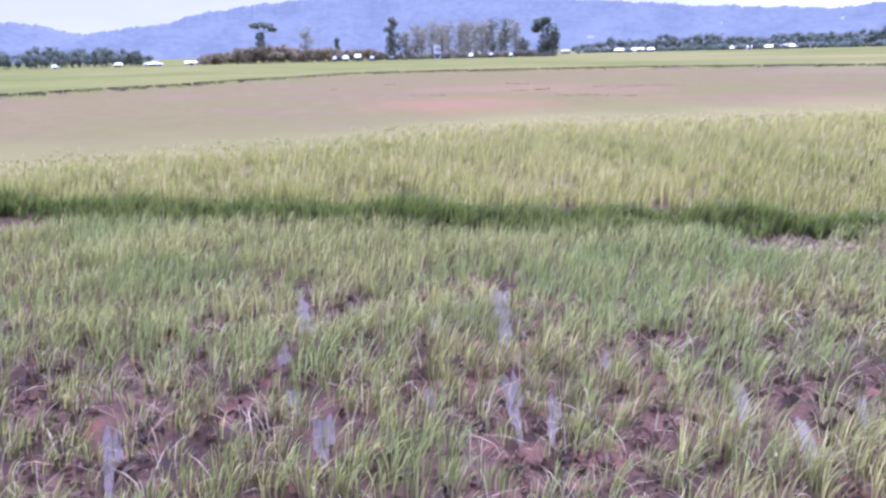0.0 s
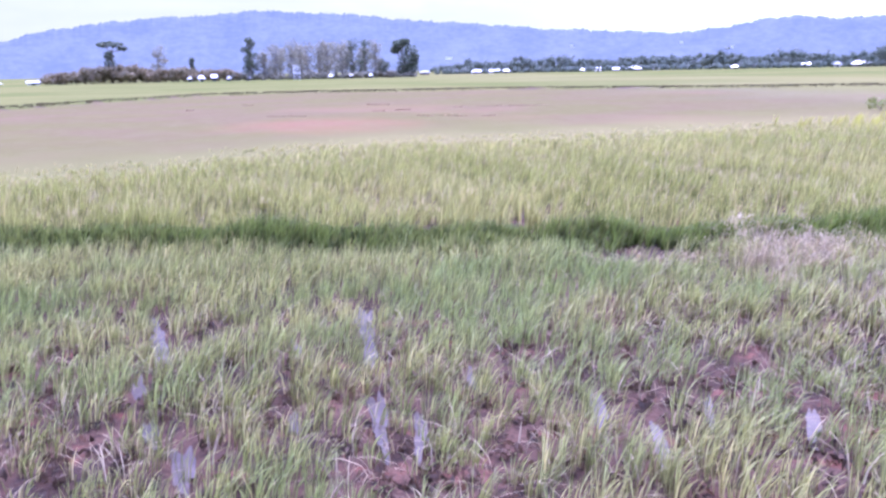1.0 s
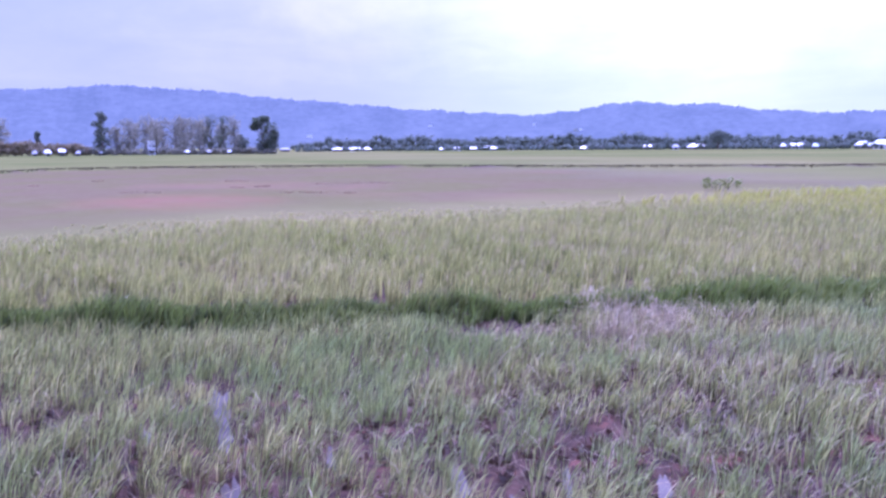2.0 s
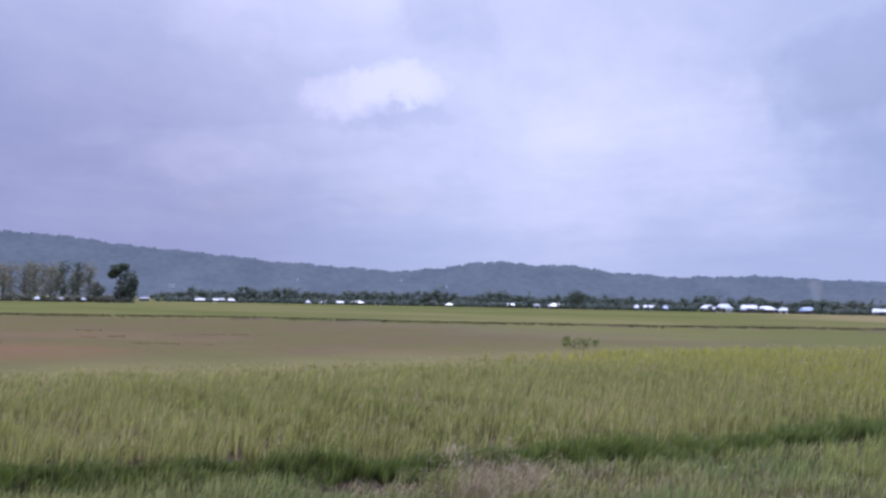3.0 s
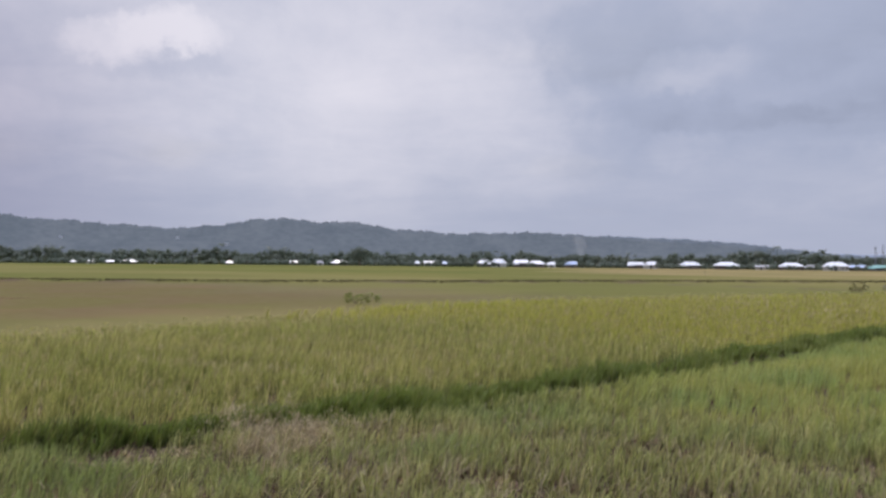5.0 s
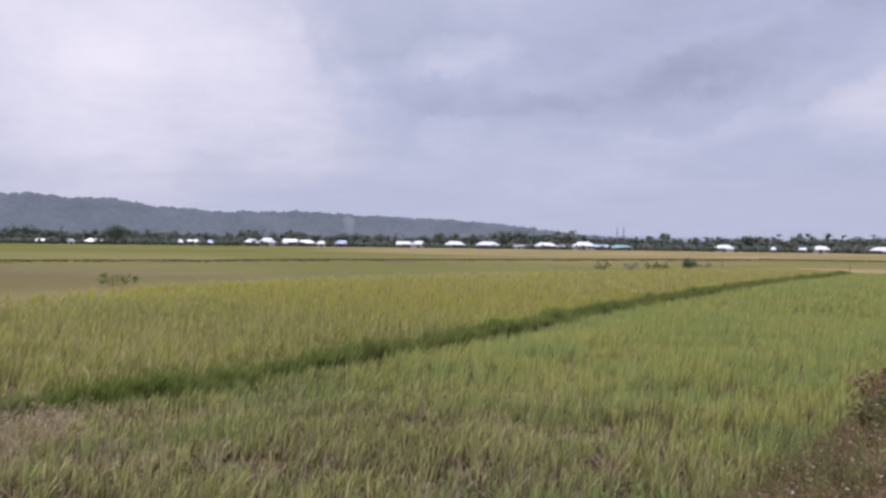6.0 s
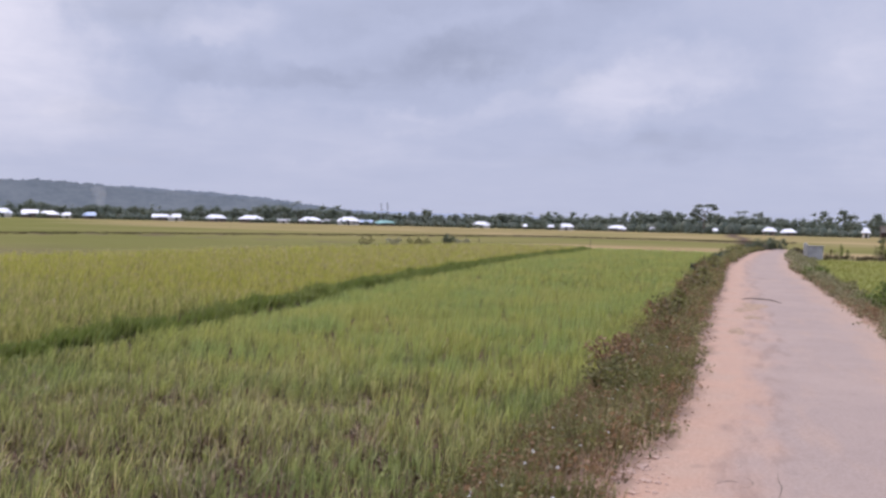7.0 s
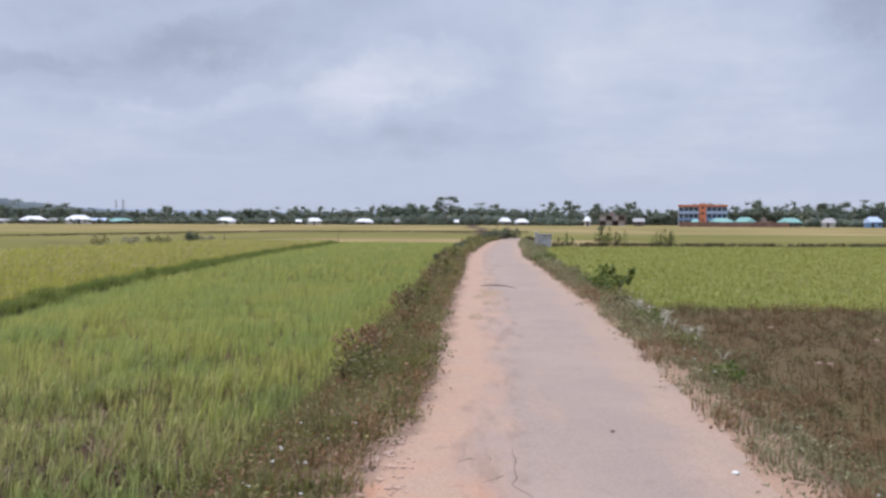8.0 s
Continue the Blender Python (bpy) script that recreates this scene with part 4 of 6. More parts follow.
def verge(side, y0, y1, per_metre, inner, outer, seed, withered=False):
    """Feet of weeds beside the lane, in patches that are green or withered."""

    def keep(x, y):
        out = beside_road(x, y)[side]
        soft = 0.25 * (waves(x, y, 0.8, seed) - 0.5) - (-0.06 * (1 - smooth(y, 5.6, 6.6)) - 0.18 * smooth(y, 6.0, 7.4) * (1 - smooth(y, 8.0, 13.0)) if side == 0 else 0.0)
        patch = smooth(waves(x, y, 2.6, 333 + side) + 0.5 * (waves(x, y, 0.7, 335) - 0.5), 0.45, 0.75)
        patch = 0.15 + 0.85 * patch if withered else 1 - 0.6 * patch
        return patch * (1 - 0.85 * np.exp(-(((x + 0.46) / 0.15) ** 2) - ((y - 5.6) / 0.75) ** 4)) * smooth(out + soft, inner, inner + 0.25) * (1 - smooth(out + soft, outer - 0.3, outer)) * (0.25 + 0.75 * smooth(waves(x, y, 0.7, seed + 1), 0.2, 0.6))

    return scatter(-3.5, 7.0, y0, y1, per_metre, keep)


x, y, z = verge(0, 2.0, 12.0, 120, -0.10, 1.7, 61)
left_a = leaves(x, y, z, 13, 0.06 + 0.32 * waves(x, y, 0.8, 66) ** 1.5, 0.021, 0.12)
x, y, z = verge(0, 12.0, 30.0, 70, -0.10, 1.5, 61)
left_b = leaves(x, y, z, 13, 0.08 + 0.38 * waves(x, y, 1.1, 66) ** 1.4, 0.028, 0.16)
x, y, z = verge(0, 30.0, 76.0, 26, 0.0, 1.45, 61)
left_c = leaves(x, y, z, 17, 0.16 + 0.36 * waves(x, y, 1.4, 66), 0.055, 0.22)
x, y, z = verge(1, 2.5, 12.0, 100, -0.08, 1.8, 71)
right_a = leaves(x, y, z, 12, 0.05 + 0.28 * waves(x, y, 0.8, 76) ** 1.5, 0.017, 0.11)
x, y, z = verge(1, 12.0, 30.0, 60, -0.08, 2.1, 71)
right_b = leaves(x, y, z, 12, 0.08 + 0.36 * waves(x, y, 1.1, 76) ** 1.4, 0.028, 0.16)
x, y, z = verge(1, 30.0, 74.0, 24, 0.05, 2.0, 71)
right_c = leaves(x, y, z, 18, 0.14 + 0.30 * waves(x, y, 1.3, 76), 0.055, 0.22)
x, y, z = verge(0, 2.0, 34.0, 120, 0.0, 1.9, 63)
grass_l = blades(x, y, z, 7, 0.12 + 0.24 * waves(x, y, 0.9, 66), 0.009, 0.07, 0.6)
x, y, z = verge(1, 2.5, 34.0, 95, 0.0, 2.3, 73)
grass_r = blades(x, y, z, 7, 0.05 + 0.15 * waves(x, y, 0.9, 76), 0.009, 0.07, 0.6)
x, y, z = verge(0, -9.0, 2.0, 40, -0.10, 1.7, 61)
left_d = leaves(x, y, z, 10, 0.06 + 0.32 * waves(x, y, 0.8, 66) ** 1.5, 0.03, 0.14)
x, y, z = verge(1, -9.0, 2.5, 40, -0.08, 2.0, 71)
right_d = leaves(x, y, z, 10, 0.05 + 0.28 * waves(x, y, 0.8, 76) ** 1.5, 0.03, 0.14)
stuff("verge_weeds", "low dark leafy weeds on the road bank", "weeds", M_WEED, left_a, left_b, left_c, left_d, grass_l)
stuff("verge_weeds", "greyish green dusty weeds on the bank across the lane", "weeds", M_WEED_GREY, right_a, right_b, right_c, right_d, grass_r)
x, y, z = verge(0, 2.0, 45.0, 70, -0.05, 1.65, 81, True)
brown_a = leaves(x, y, z, 15, 0.12 + 0.26 * waves(x, y, 1.1, 86), 0.022, 0.14)
x, y, z = verge(1, 2.5, 45.0, 32, -0.05, 2.2, 91, True)
brown_b = leaves(x, y, z, 15, 0.08 + 0.2 * waves(x, y, 1.1, 96), 0.022, 0.14)
x, y, z = verge(0, 2.0, 30.0, 110, 0.0, 1.8, 83, True)
brown_c = blades(x, y, z, 7, 0.10 + 0.20 * waves(x, y, 0.8, 88), 0.007, 0.07, 0.6)
x, y, z = verge(1, 2.5, 30.0, 100, 0.0, 2.3, 93, True)
brown_d = blades(x, y, z, 7, 0.10 + 0.20 * waves(x, y, 0.8, 89), 0.007, 0.07, 0.6)
stuff("withered_weeds", "withered brown weeds and grass on the bank", "weeds", M_WEED_BROWN, brown_a, brown_b, brown_c, brown_d)
x, y, z = scatter(3.4, 4.9, 11.5, 22.5, 60, lambda x, y: 0.55 * np.exp(-((x - 4.25 + 0.045 * (20 - y)) / 0.13) ** 2) * smooth(y, 12.0, 15) * smooth(waves(x, y, 0.5, 98), 0.3, 0.7))
plume = blades(x, y, z + 0.20, 9, 0.24, 0.020, 0.03, 0.8, (0.25, -0.1), segs=3)
stuff("white_grass", "feathery whitish grass heads beside the bank", "grass", M_WHITE_GRASS, plume, blades(x, y, z + 0.02, 4, 0.32, 0.006, 0.04, 0.35))


# ---- water in the furrows ----
for x0, x1, ya, yb, w in FURROWS:
    bm = bmesh.new()
    half, mid, yc, steps = (x1 - x0) / 2, (x0 + x1) / 2, (ya + yb) / 2, 40
    ring = []
    for k in range(steps):
        a = 2 * math.pi * k / steps
        wobble = 0.92 + 0.22 * math.sin(3 * a + yc * 5) + 0.16 * math.sin(5 * a + x0) + 0.10 * math.sin(9 * a + 3 * yc)
        ring.append(bm.verts.new((mid + half * math.cos(a) * wobble, yc + (yb - ya) / 2 * math.cos(a) * wobble + w * 0.72 * math.sin(a) * wobble, FIELD - 0.028)))
    bm.faces.new(ring)
    tagged(part("puddle", bm, M_WATER), "shallow muddy water standing in a furrow", "puddle", "puddles between the rice rows", "structure")


# ---- trees ----
def tube(points, radii, sides=6):
    """A bent tapering stem through the points."""
    points = np.asarray(points, float)
    rings = []
    for k, p in enumerate(points):
        way = points[min(k + 1, len(points) - 1)] - points[max(k - 1, 0)]
        way = way / (np.linalg.norm(way) + 1e-9)
        u = np.cross(way, (0.3, 0.9, 0.1))
        u /= np.linalg.norm(u) + 1e-9
        v = np.cross(way, u)
        a = np.linspace(0, 2 * np.pi, sides, endpoint=False)
        rings.append(p + radii[k] * (np.cos(a)[:, None] * u + np.sin(a)[:, None] * v))
    verts = np.concatenate(rings)
    i = np.arange(len(points) - 1)[:, None] * sides
    j = np.arange(sides)
    p, q = (i + j).ravel(), (i + (j + 1) % sides).ravel()
    tris = np.concatenate([np.stack([p, q, q + sides], 1), np.stack([p, q + sides, p + sides], 1)])
    return verts, tris, np.linspace(0, 1, len(points)).repeat(sides)


def foliage(r, lobes, per_lobe, size):
    """Leaf clumps in uneven lobes (x, y, z, radius, height), thicker towards their skins."""
    out = []
    for x, y, z, wide, tall in lobes:
        m = per_lobe
        d = r.normal(0, 1, (m, 3))
        d /= np.linalg.norm(d, axis=1)[:, None]
        d *= (r.uniform(0.12, 1.0, m) ** 0.45)[:, None] * r.uniform(0.8, 1.15, m)[:, None]
        mid = np.array((x, y, z)) + d * (wide, wide, tall)
        a = r.normal(0, 1, (m, 3))
        a /= np.linalg.norm(a, axis=1)[:, None]
        b = np.cross(a, r.normal(0, 1, (m, 3)))
        b /= np.linalg.norm(b, axis=1)[:, None]
        s = (size * r.uniform(0.5, 1.4, m))[:, None]
        verts = np.stack([mid - a * s, mid + b * s * 0.6, mid + a * s, mid - b * s * 0.6], 1).reshape(-1, 3)
        tris = (np.arange(m)[:, None, None] * 4 + np.array([[0, 1, 2], [0, 2, 3]])[None]).reshape(-1, 3)
        # low leaves of each lobe take the darker foot colour
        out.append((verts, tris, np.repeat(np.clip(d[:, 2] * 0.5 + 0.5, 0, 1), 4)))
    return joined(out)


def spot(heading, distance, z=None):
    a = radians(heading)
    x, y = -math.sin(a) * distance, math.cos(a) * distance
    return Vector((x, y, float(height(x, y)) if z is None else z))


def tree(name, label, place, trunk_tall, trunk_wide, lobes, leaf_mat, per_lobe=220, size=0.3, seed=0, group=""):
    """A tapered trunk, a limb to each lobe, and a crown of leaf clumps."""
    r = np.random.default_rng(seed)
    root = new(name)
    root.location = place
    tagged(root, label, "tree", group)
    lean = r.normal(0, 0.04, 2)
    stem = [(lean[0] * k**1.5 * trunk_tall * 0.1 + r.normal(0, 0.05), lean[1] * k**1.5 * trunk_tall * 0.1, trunk_tall * k / 6 - (0.15 if k == 0 else 0)) for k in range(7)]
    wood = [tube(stem, [trunk_wide * (1.25 if k == 0 else 1 - 0.12 * k) for k in range(7)], 7)]
    for x, y, z, wide, tall in lobes:
        k = min(6, max(2, int(6 * min(1, (z - tall * 0.9) / trunk_tall))))
        start, end = np.array(stem[k]), np.array((x, y, z))
        bend = (start + end) / 2 + np.array((0, 0, -0.12 * np.linalg.norm(end - start)))
        wood.append(tube([start, bend, end], [trunk_wide * 0.42, trunk_wide * 0.28, trunk_wide * 0.08], 5))
    v, t, h = joined(wood)
    trunk = new("trunk", mesh_from("trunk", v, t, M_BARK, rise=h))
    trunk.parent = root
    v, t, h = foliage(r, lobes, per_lobe, size)
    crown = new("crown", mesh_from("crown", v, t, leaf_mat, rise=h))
    crown.parent = root
    return root


def round_lobes(seed, count, low, high, reach, wide):
    r = np.random.default_rng(seed)
    out = []
    for k in range(count):
        z = low + (high - low) * (k + 0.5) / count
        a, d = r.uniform(0, 6.28), reach * r.uniform(0.3, 1.0) * (1 - 0.5 * abs(2 * (k + 0.5) / count - 0.9))
        w = wide * r.uniform(0.7, 1.15)
        out.append((d * math.cos(a), d * math.sin(a), z, w, w * r.uniform(0.6, 0.95)))
    return out


# the grove across the western fields
tree("umbrella_tree", "tall dark tree with a flat layered crown", spot(101.3, 285), 9.5, 0.32,
     [(-0.2, 1.2, 11.6, 3.0, 0.9), (0.6, -1.8, 11.4, 2.2, 0.8), (0, 3.4, 10.2, 1.6, 0.6), (0, -0.6, 8.2, 1.7, 1.5), (0.3, -0.4, 5.6, 2.0, 1.8), (0, -0.8, 3.4, 2.6, 1.9)], M_LEAF, 240, 0.34, 1)
tree("slender_tree", "thin pale tree with a loose crown", spot(98.6, 300), 8.5, 0.24, round_lobes(2, 6, 3.5, 10.4, 2.2, 2.0), M_LEAF_DRY, 110, 0.3, 2)
tree("slender_tree", "small dark narrow tree above the hedge", spot(96.6, 290), 5.5, 0.18, round_lobes(3, 4, 3.0, 7.2, 0.5, 0.9), M_LEAF, 120, 0.28, 3)
tree("feathery_tree", "tall dark feathery tree with tiered branches", spot(93.0, 285), 11.0, 0.26, round_lobes(4, 9, 4.4, 12.8, 2.3, 1.5) + round_lobes(14, 5, 1.0, 5.4, 2.6, 2.0), M_LEAF, 100, 0.34, 4)
for k, (heading, tall, dark) in enumerate([(92.2, 9.0, 0), (91.4, 11.2, 0), (90.6, 12.2, 0), (89.7, 10.8, 0), (88.8, 12.3, 0), (88.1, 12.6, 0), (87.3, 11.6, 0), (86.5, 12.4, 1), (85.7, 12.6, 1), (85.2, 11.6, 0),
                                                 (91.0, 10.0, 0), (90.1, 11.5, 0), (89.3, 11.6, 0), (88.5, 10.6, 0), (87.7, 12.2, 0), (86.9, 11.0, 0), (86.1, 10.4, 0)]):
    heading += 0.15 * math.sin(k * 2.7)
    tree("grove_tree", "tall pale-trunked grove tree with thin brownish leaves" if not dark else "tall grove tree with dark tufted leaves", spot(heading, 286 + 7 * (k % 3) + (k > 9) * 12), tall * 0.85, 0.22,
         round_lobes(20 + k, 9, tall * 0.18, tall * 0.95, 1.9, 2.3), M_LEAF if dark else M_LEAF_DRY, 84, 0.32, 30 + k, "trees of the grove")
tree("broad_tree", "broad dark green tree at the grove's end", spot(83.25, 285), 9.0, 0.42,
     [(0, 0.8, 5.2, 3.0, 2.8), (0, 1.6, 8.4, 3.0, 2.2), (0.4, -1.8, 10.2, 2.3, 1.4), (0, 2.6, 4.0, 2.4, 2.0), (0, 0.2, 11.2, 2.0, 1.0), (0, -2.8, 8.6, 1.7, 1.3), (0, 2.2, 2.4, 2.9, 2.2), (0, -0.6, 2.6, 2.2, 2.2), (0, 3.4, 6.0, 1.8, 1.6)], M_LEAF, 340, 0.36, 5)
tree("small_tree", "low bushy tree beside the grove", spot(84.6, 288), 3.4, 0.2, round_lobes(6, 7, 1.2, 5.6, 2.4, 1.9), M_WOOD, 170, 0.28, 6)
# single trees that rise out of the northern wood
tree("rain_tree", "old spreading tree with a flat open crown", spot(0.9, 415), 9.5, 0.5,
     [(-1.5, 0, 12.6, 3.6, 0.9), (2.6, 0.4, 12.9, 3.0, 0.8), (4.6, 0, 11.5, 1.6, 0.7), (-3.6, 0, 10.6, 2.4, 1.4), (-2.6, 0.5, 8.4, 2.6, 1.6), (-5.2, 0, 8.8, 1.6, 1.2)], M_WOOD, 240, 0.34, 7)
tree("dense_tree", "dense rounded dark tree by the village", spot(54.0, 395), 5.5, 0.4, [(0, -2.4, 5.4, 2.6, 2.4), (0, 0.2, 6.6, 2.6, 2.2), (0, 2.6, 5.6, 2.4, 2.2), (0, 0, 3.6, 4.0, 2.0)], M_WOOD, 420, 0.34, 8)


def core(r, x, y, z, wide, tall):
    """A small uneven hull added inside a dense crown as its shaded inner mass."""
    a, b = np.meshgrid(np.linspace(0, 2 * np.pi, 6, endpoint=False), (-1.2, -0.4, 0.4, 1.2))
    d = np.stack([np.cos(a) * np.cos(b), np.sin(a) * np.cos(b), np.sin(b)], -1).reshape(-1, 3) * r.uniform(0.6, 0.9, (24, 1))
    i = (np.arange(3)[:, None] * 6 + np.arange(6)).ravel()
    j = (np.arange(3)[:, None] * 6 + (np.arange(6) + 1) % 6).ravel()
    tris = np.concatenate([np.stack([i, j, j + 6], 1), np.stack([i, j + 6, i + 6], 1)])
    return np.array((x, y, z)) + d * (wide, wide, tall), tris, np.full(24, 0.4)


def palm_crown(r, x, y, z, reach):
    """A burst of drooping fronds."""
    m = 13
    turn = np.arange(m) * 2.4 + r.uniform(0, 6)
    lift = r.uniform(0.1, 0.8, m)
    rows = []
    for k, t in enumerate((0.0, 0.35, 0.7, 1.0)):
        out = reach * t * np.cos(lift * 0.8)
        rise = reach * (t * np.sin(lift) - 0.75 * t**2 * (1 - 0.4 * lift))
        wide = reach * (0.05, 0.16, 0.13, 0.02)[k]
        for side in (-1, 1):
            rows.append(np.stack([x + np.cos(turn) * out - side * np.sin(turn) * wide, y + np.sin(turn) * out + side * np.cos(turn) * wide, z + rise - 0.08 * reach * t * (side > 0)], 1))
    verts = np.stack(rows, 1).reshape(-1, 3)
    shape = [[a, a + 1, a + 3] for a in (0, 2, 4)] + [[a, a + 3, a + 2] for a in (0, 2, 4)]
    tris = (np.arange(m)[:, None, None] * 8 + np.array(shape)[None]).reshape(-1, 3)
    return verts, tris, np.tile(np.linspace(0.3, 0.9, 8), m)


def wood_trees(seed, headings, tops, near, deep, step, dense=70, palms=0.0):
    """Many trees side by side along a line of headings, in clumps of uneven height; tops are the heights in metres."""
    r = np.random.default_rng(seed)
    out = []
    for heading in np.arange(headings[0], headings[-1], step):
        h = heading + r.normal(0, step * 0.9)
        d = near + r.uniform(0, deep)
        if -21.5 < h < -8.5:
            d = max(d, 500)
        clump = float(waves(np.float64(h), np.float64(seed), 2.6, 70 + seed))
        tall = float(np.interp(h, headings, tops)) * (0.70 + 0.30 * clump) * r.uniform(0.82, 1.12)
        p = spot(h, d)
        if r.uniform() < palms:
            tall *= r.uniform(1.02, 1.25)
            lean = r.normal(0, 0.05 * tall, 2)
            out.append(tube([(p.x, p.y, p.z - 0.2), (p.x + lean[0] * 0.4, p.y + lean[1] * 0.4, p.z + tall * 0.5), (p.x + lean[0], p.y + lean[1], p.z + tall * 0.9)], [0.2, 0.15, 0.12], 4))
            out.append(palm_crown(r, p.x + lean[0], p.y + lean[1], p.z + tall * 0.9, max(1.3, tall * 0.19)))
            continue
        half = min(3.8, max(1.5, tall * r.uniform(0.34, 0.62)))
        lobes = [(p.x, p.y, p.z + tall * 0.36, half, tall * 0.38)]
        for k in range(3):
            w = half * r.uniform(0.42, 0.72)
            top = tall * r.uniform(0.62, 1.0)
            lobes.append((p.x + r.normal(0, half * 0.5), p.y + r.normal(0, half * 0.5), p.z + top - w * 0.75, w, w * r.uniform(0.6, 0.95)))
        out.append(foliage(r, [(x, y, z, w * 1.15, t * 1.1) for x, y, z, w, t in lobes], max(18, dense * 3 // 5), 0.17 + 0.024 * tall))
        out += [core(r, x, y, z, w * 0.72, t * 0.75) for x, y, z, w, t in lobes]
        out.append(tube([(p.x, p.y, p.z - 0.2), (p.x, p.y, p.z + tall * 0.7)], [0.18, 0.08], 4))
    return out


def thicket(seed, headings, tops, near, deep, step):
    """Undergrowth: bushes that stand close and reach the ground."""
    r = np.random.default_rng(seed)
    out = []
    for heading in np.arange(headings[0], headings[-1], step):
        h = heading + r.normal(0, step)
        d = near + r.uniform(0, deep)
        if -21.5 < h < -8.5:
            d = max(d, 500)
        p, tall = spot(h, d), float(np.interp(h, headings, tops)) * r.uniform(0.55, 1.1)
        half = tall * r.uniform(0.5, 0.9)
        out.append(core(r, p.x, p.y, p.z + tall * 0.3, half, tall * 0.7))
        out.append(foliage(r, [(p.x, p.y, p.z + tall * 0.45, half * 1.1, tall * 0.55)], 26, 0.22))
    return out


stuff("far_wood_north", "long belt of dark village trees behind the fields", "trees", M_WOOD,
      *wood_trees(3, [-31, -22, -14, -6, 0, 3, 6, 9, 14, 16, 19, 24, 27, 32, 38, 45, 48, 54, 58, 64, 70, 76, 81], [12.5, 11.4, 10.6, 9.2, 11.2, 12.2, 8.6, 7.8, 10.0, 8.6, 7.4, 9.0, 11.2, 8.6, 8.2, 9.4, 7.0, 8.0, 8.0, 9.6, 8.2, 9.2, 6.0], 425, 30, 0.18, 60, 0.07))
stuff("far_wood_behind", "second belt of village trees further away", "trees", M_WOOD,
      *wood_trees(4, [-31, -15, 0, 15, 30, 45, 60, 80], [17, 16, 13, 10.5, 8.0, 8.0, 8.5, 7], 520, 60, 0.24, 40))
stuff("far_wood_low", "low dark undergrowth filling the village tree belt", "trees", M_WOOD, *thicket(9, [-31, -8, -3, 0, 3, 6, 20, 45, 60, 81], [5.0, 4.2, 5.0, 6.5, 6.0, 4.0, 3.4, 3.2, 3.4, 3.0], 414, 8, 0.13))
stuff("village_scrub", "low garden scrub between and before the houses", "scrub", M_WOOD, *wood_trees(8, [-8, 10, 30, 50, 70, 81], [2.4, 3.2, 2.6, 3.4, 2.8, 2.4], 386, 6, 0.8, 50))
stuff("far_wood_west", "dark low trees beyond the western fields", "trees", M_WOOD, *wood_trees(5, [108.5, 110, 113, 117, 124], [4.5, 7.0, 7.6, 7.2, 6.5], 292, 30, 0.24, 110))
stuff("hedge_west", "brownish hedge and scrub below the western trees", "hedge", M_HEDGE, *wood_trees(6, [94.2, 97, 100, 104.5, 105], [4.4, 5.2, 5.8, 5.0, 3.0], 279, 14, 0.13, 100))
stuff("grove_scrub", "low scrub along the foot of the grove", "scrub", M_LEAF_DRY, *wood_trees(7, [82.6, 86, 90, 94.5], [2.4, 2.4, 2.6, 3.0], 281.5, 8, 0.16, 70))


